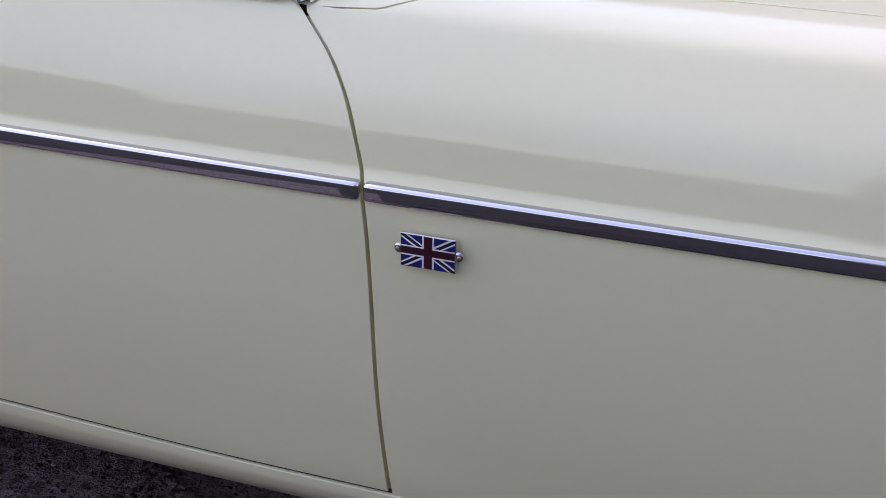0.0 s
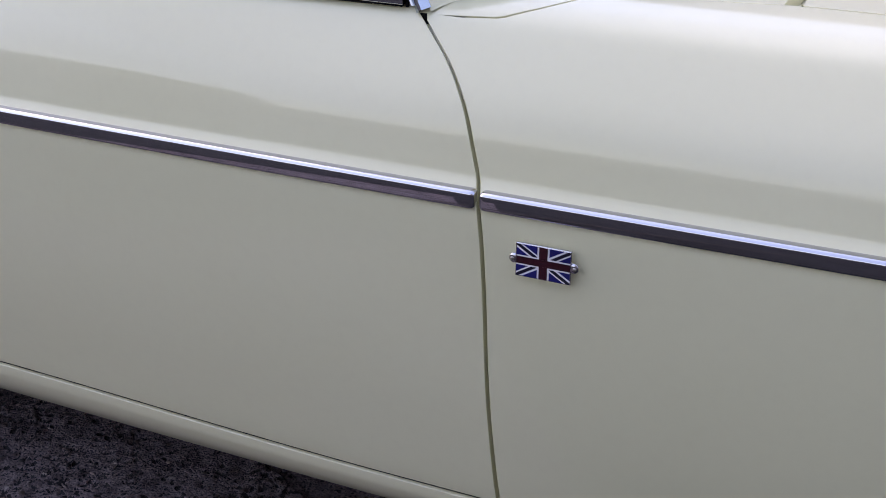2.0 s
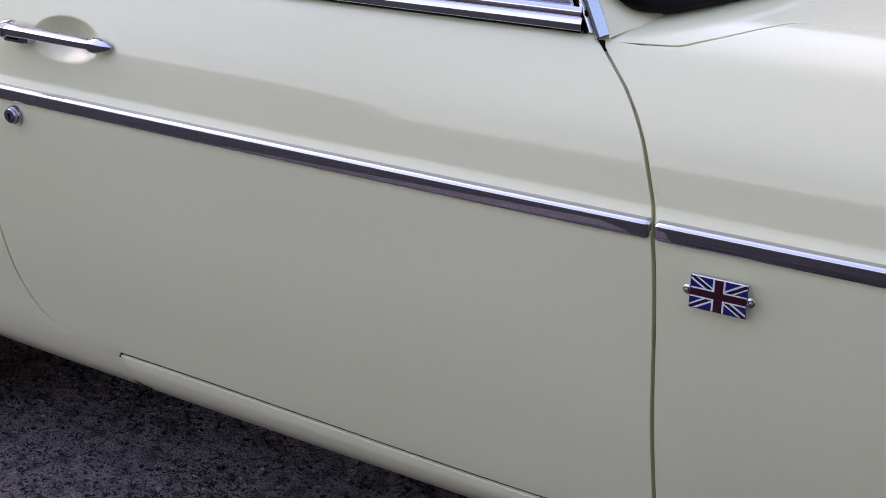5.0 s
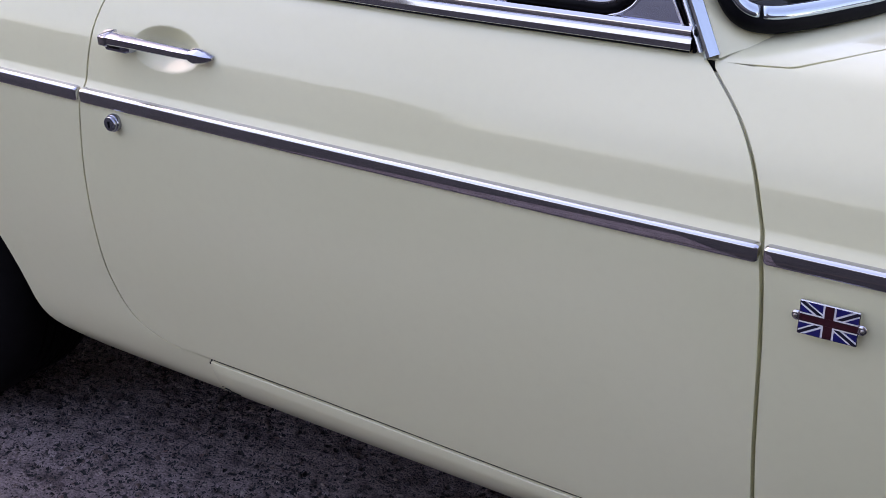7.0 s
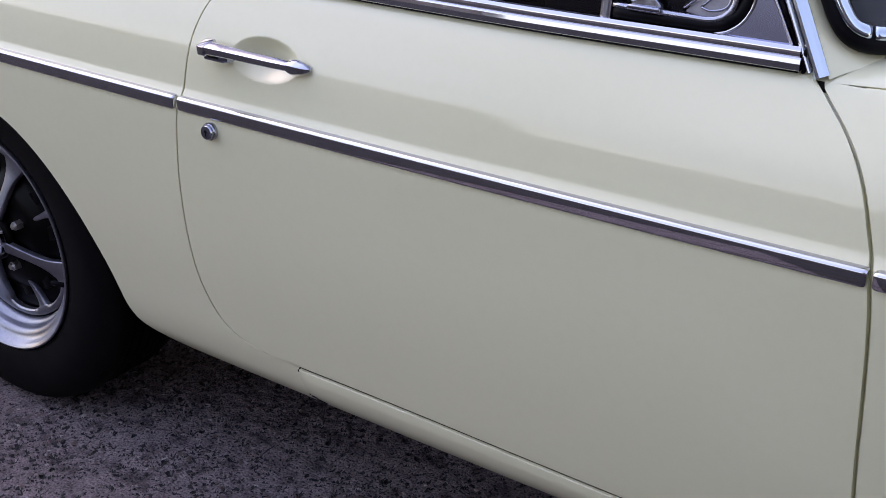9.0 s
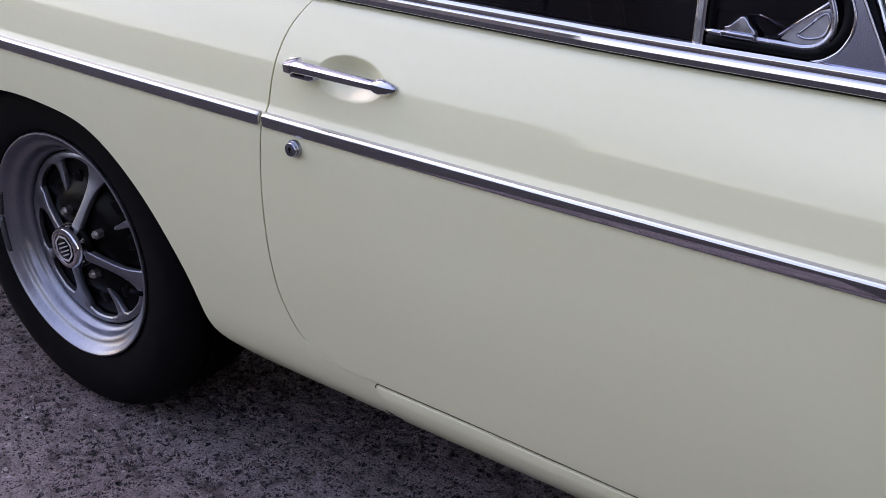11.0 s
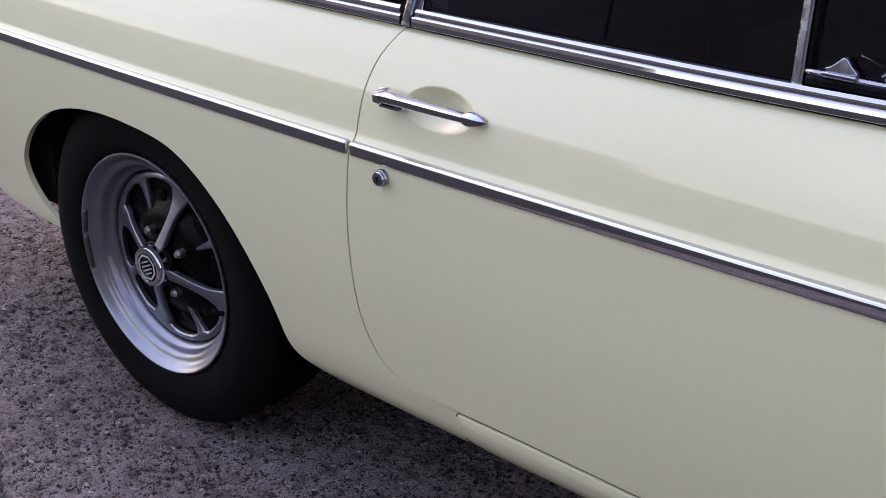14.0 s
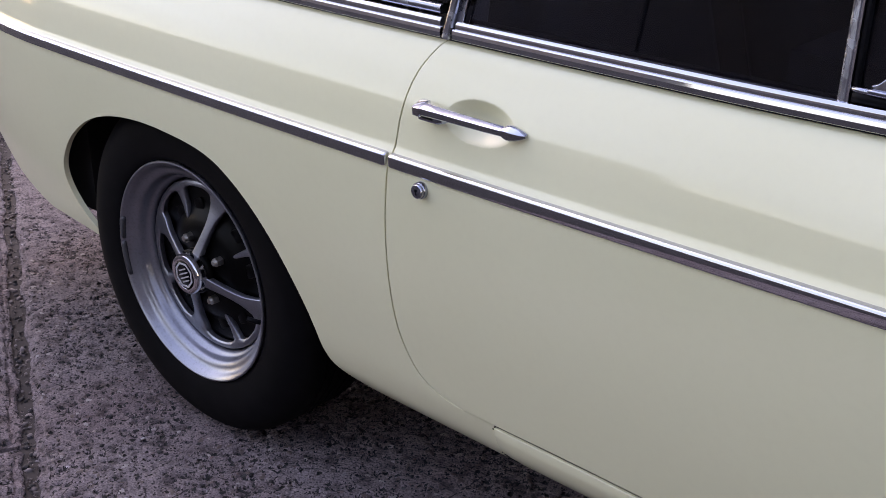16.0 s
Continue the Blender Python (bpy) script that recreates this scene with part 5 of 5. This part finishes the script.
def worn_surface(u0, u1, v0, v1, seed, step=0.0026):
    """The slab's weathered top: uneven mortar with open pits and stones standing proud; pit floors are coloured dark.
    """
    rnd = np.random.RandomState(seed)
    us, vs = np.arange(u0, u1, step), np.arange(v0, v1, step)
    U, V = np.meshgrid(us, vs, indexing="ij")
    H = 0.0014 * value_noise(U, V, 0.070, seed + 1) + 0.0007 * value_noise(U, V, 0.024, seed + 2) + 0.0004 * value_noise(U, V, 0.010, seed + 3) + 0.00022 * rnd.uniform(-1, 1, U.shape)
    kind = np.zeros(U.shape, int)
    area = (u1 - u0) * (v1 - v0)
    worn = value_noise(U, V, 0.11, seed + 4)

    def spots(count, lo, hi, power, deep, mark):
        for _ in range(count):
            cu, cv = rnd.uniform(u0, u1), rnd.uniform(v0, v1)
            i, j = int((cu - u0) / step), int((cv - v0) / step)
            if rnd.rand() > 0.55 + 0.6 * worn[min(i, len(us) - 1), min(j, len(vs) - 1)]:
                continue
            r = lo + (hi - lo) * rnd.rand() ** power
            an, asp, p1, p2 = rnd.rand() * 6.28, rnd.uniform(0.45, 1.0), rnd.rand() * 6.28, rnd.rand() * 6.28
            k = int(1.6 * r / step) + 1
            sl = (slice(max(i - k, 0), i + k + 1), slice(max(j - k, 0), j + k + 1))
            du, dv = U[sl] - cu, V[sl] - cv
            x, y = du * math.cos(an) + dv * math.sin(an), (dv * math.cos(an) - du * math.sin(an)) / asp
            th = np.arctan2(y, x)
            d = np.hypot(x, y) / (r * (1 + 0.22 * np.cos(2 * th + p1) + 0.18 * np.cos(3 * th + p2)))
            f = np.clip((1.0 - d) * 2.2, 0, 1)
            H[sl] += deep * r * f
            tone = mark if mark == 1 else rnd.choice([0, 1, 2, 2, 2, 3])
            kind[sl] = np.where(d < 0.80, tone, kind[sl])
    spots(int(area * 2600), 0.0026, 0.0075, 2.4, 0.22, 2)
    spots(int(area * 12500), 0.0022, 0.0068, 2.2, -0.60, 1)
    H = np.clip(H, -0.0052, 0.006)
    edge = np.minimum(np.minimum(U - u0, u1 - step - U), np.minimum(V - v0 - 0.004 * (1 + value_noise(U, V, 0.012, 9)), v1 - step - V - 0.004 * (1 + value_noise(U, V, 0.012, 8))))
    H = H - 0.010 * (1 - soft(edge / 0.010))
    X = J0.x + JD.x * U + JN.x * V
    Y = J0.y + JD.y * U + JN.y * V
    n, m = U.shape
    me = bpy.data.meshes.new("worn_surface")
    me.vertices.add(n * m)
    me.vertices.foreach_set("co", np.stack([X, Y, H], -1).astype(np.float32).ravel())
    idx = np.arange(n * m).reshape(n, m)
    quads = np.stack([idx[:-1, :-1], idx[1:, :-1], idx[1:, 1:], idx[:-1, 1:]], -1).reshape(-1, 4)
    me.loops.add(quads.size)
    me.loops.foreach_set("vertex_index", quads.ravel().astype(np.int32))
    me.polygons.add(len(quads))
    me.polygons.foreach_set("loop_start", np.arange(0, quads.size, 4, dtype=np.int32))
    for mat in (CONCRETE, DARK_SPOT, BROWN_STONE, PALE_STONE):
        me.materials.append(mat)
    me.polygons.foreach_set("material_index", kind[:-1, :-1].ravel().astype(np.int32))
    me.update(calc_edges=True)
    me.validate()
    me.polygons.foreach_set("use_smooth", np.ones(len(quads), bool))
    return me


for slab_ob, span, seed in zip([o for o in scene.objects if o.name.startswith("concrete_slab")], ((-1.05, 1.45, 0.016, 1.02), (-1.05, 0.170, -0.20, -0.016), (0.186, 0.75, -0.20, -0.016)), (11, 37, 53)):
    top = new("worn_surface", worn_surface(*span, seed))
    top.parent = slab_ob
    tagged(top, "pitted weathered concrete top", kind="stuff")


def stones(count, place, size, flat, sink, seed):
    """Small uneven stones, joined: six-sided lumps with a pulled top."""
    rnd = random.Random(seed)
    vs, fs = [], []
    for _ in range(count):
        x, y, z = place(rnd)
        r = size(rnd)
        k0, a0 = len(vs), rnd.random() * 6.28
        sx, an = 0.45 + 0.75 * rnd.random(), rnd.random() * 3.14
        for h, f in ((-0.5, 0.85), (0.25, 1.0), (0.75, 0.62)):
            for i in range(6):
                a = a0 + i * 1.047 + rnd.uniform(-0.25, 0.25)
                q = r * f * rnd.uniform(0.62, 1.25)
                u, v = q * math.cos(a) * sx, q * math.sin(a)
                vs.append((x + u * math.cos(an) - v * math.sin(an), y + u * math.sin(an) + v * math.cos(an), z + r * flat * (h - sink) + rnd.uniform(-0.08, 0.08) * r))
        for j in range(2):
            for i in range(6):
                p, q = k0 + 6 * j + i, k0 + 6 * j + (i + 1) % 6
                fs.append((p, q, q + 6, p + 6))
        fs.append(tuple(k0 + 12 + i for i in range(6)))
    return vs, fs


def on_slab(rnd):
    while True:
        x, y = rnd.uniform(-1.9, 1.15), rnd.uniform(-1.25, -0.15)
        v = (Vector((x, y, 0)) - J0).dot(JN)
        if abs(v) > 0.03 and rnd.random() < 0.55 + 0.9 * noise.noise((x * 3.5, y * 3.5, 5)):
            return x, y, 0.0


def in_joint(rnd):
    u, v = rnd.uniform(-1.9, 0.6), rnd.gauss(0, 0.010)
    p = J0 + JD * u + JN * v
    return p.x, p.y, -0.012 + rnd.uniform(-0.004, 0.004)


tagged(part("aggregate", stones(4000, on_slab, lambda r: 0.0014 + 0.0042 * r.random() ** 2.6, 0.5, 0.0, 5), PEBBLE), "small mixed stones standing out of the worn concrete", "gravel", kind="stuff")
tagged(part("joint_grit", stones(1300, in_joint, lambda r: 0.0012 + 0.0065 * r.random() ** 3.5, 0.6, 0.3, 6), PEBBLE), "grit and pebbles lying in the slab joint", "gravel", kind="stuff")
tagged(part("joint_fill", ([tuple(J0 + JD * u + JN * v + Vector((0, 0, -0.014 + 0.006 * noise.noise((u * 14, v * 60, 3))))) for u in np.linspace(-3, 2.2, 500) for v in (-0.03, -0.015, 0, 0.015, 0.03)],
      [(i * 5 + j, i * 5 + j + 1, i * 5 + j + 6, i * 5 + j + 5) for i in range(499) for j in range(4)]), DIRT), "dark dirt packed in the slab joint", "dirt", kind="structure")

# ---- walls all round: the far skyline mirrored in the paint and chrome, and two added unseen ----
def block(name, lo, hi, mat, label, bevel=0.05):
    return tagged(part(name, box(bmesh.new(), lo, hi, bevel), mat, smooth=False), label, "wall", kind="structure")


block("wall_house", (-75, -34, -0.03), (-18.6, -31, 6.9), FACADE, "plain brick house side across the yard")
block("wall_garage", (-18.5, -34, -0.03), (75, -31, 4.1), FACADE, "plain brick garage wall across the yard")
# Unseen block, added to cut low sky light on the flank and ground.
block("wall_end_house", (3.2, -20, -0.03), (30, -7, 7.5), FACADE, "unseen plain wall added behind the camera to block low sky light")
# Unseen wall, added so that the wing top mirrors less bright sky.
block("wall_near", (-45, 4.6, -0.03), (45, 5.0, 3.4), PALE, "unseen pale wall added on the far side to dim the wing top's sheen")
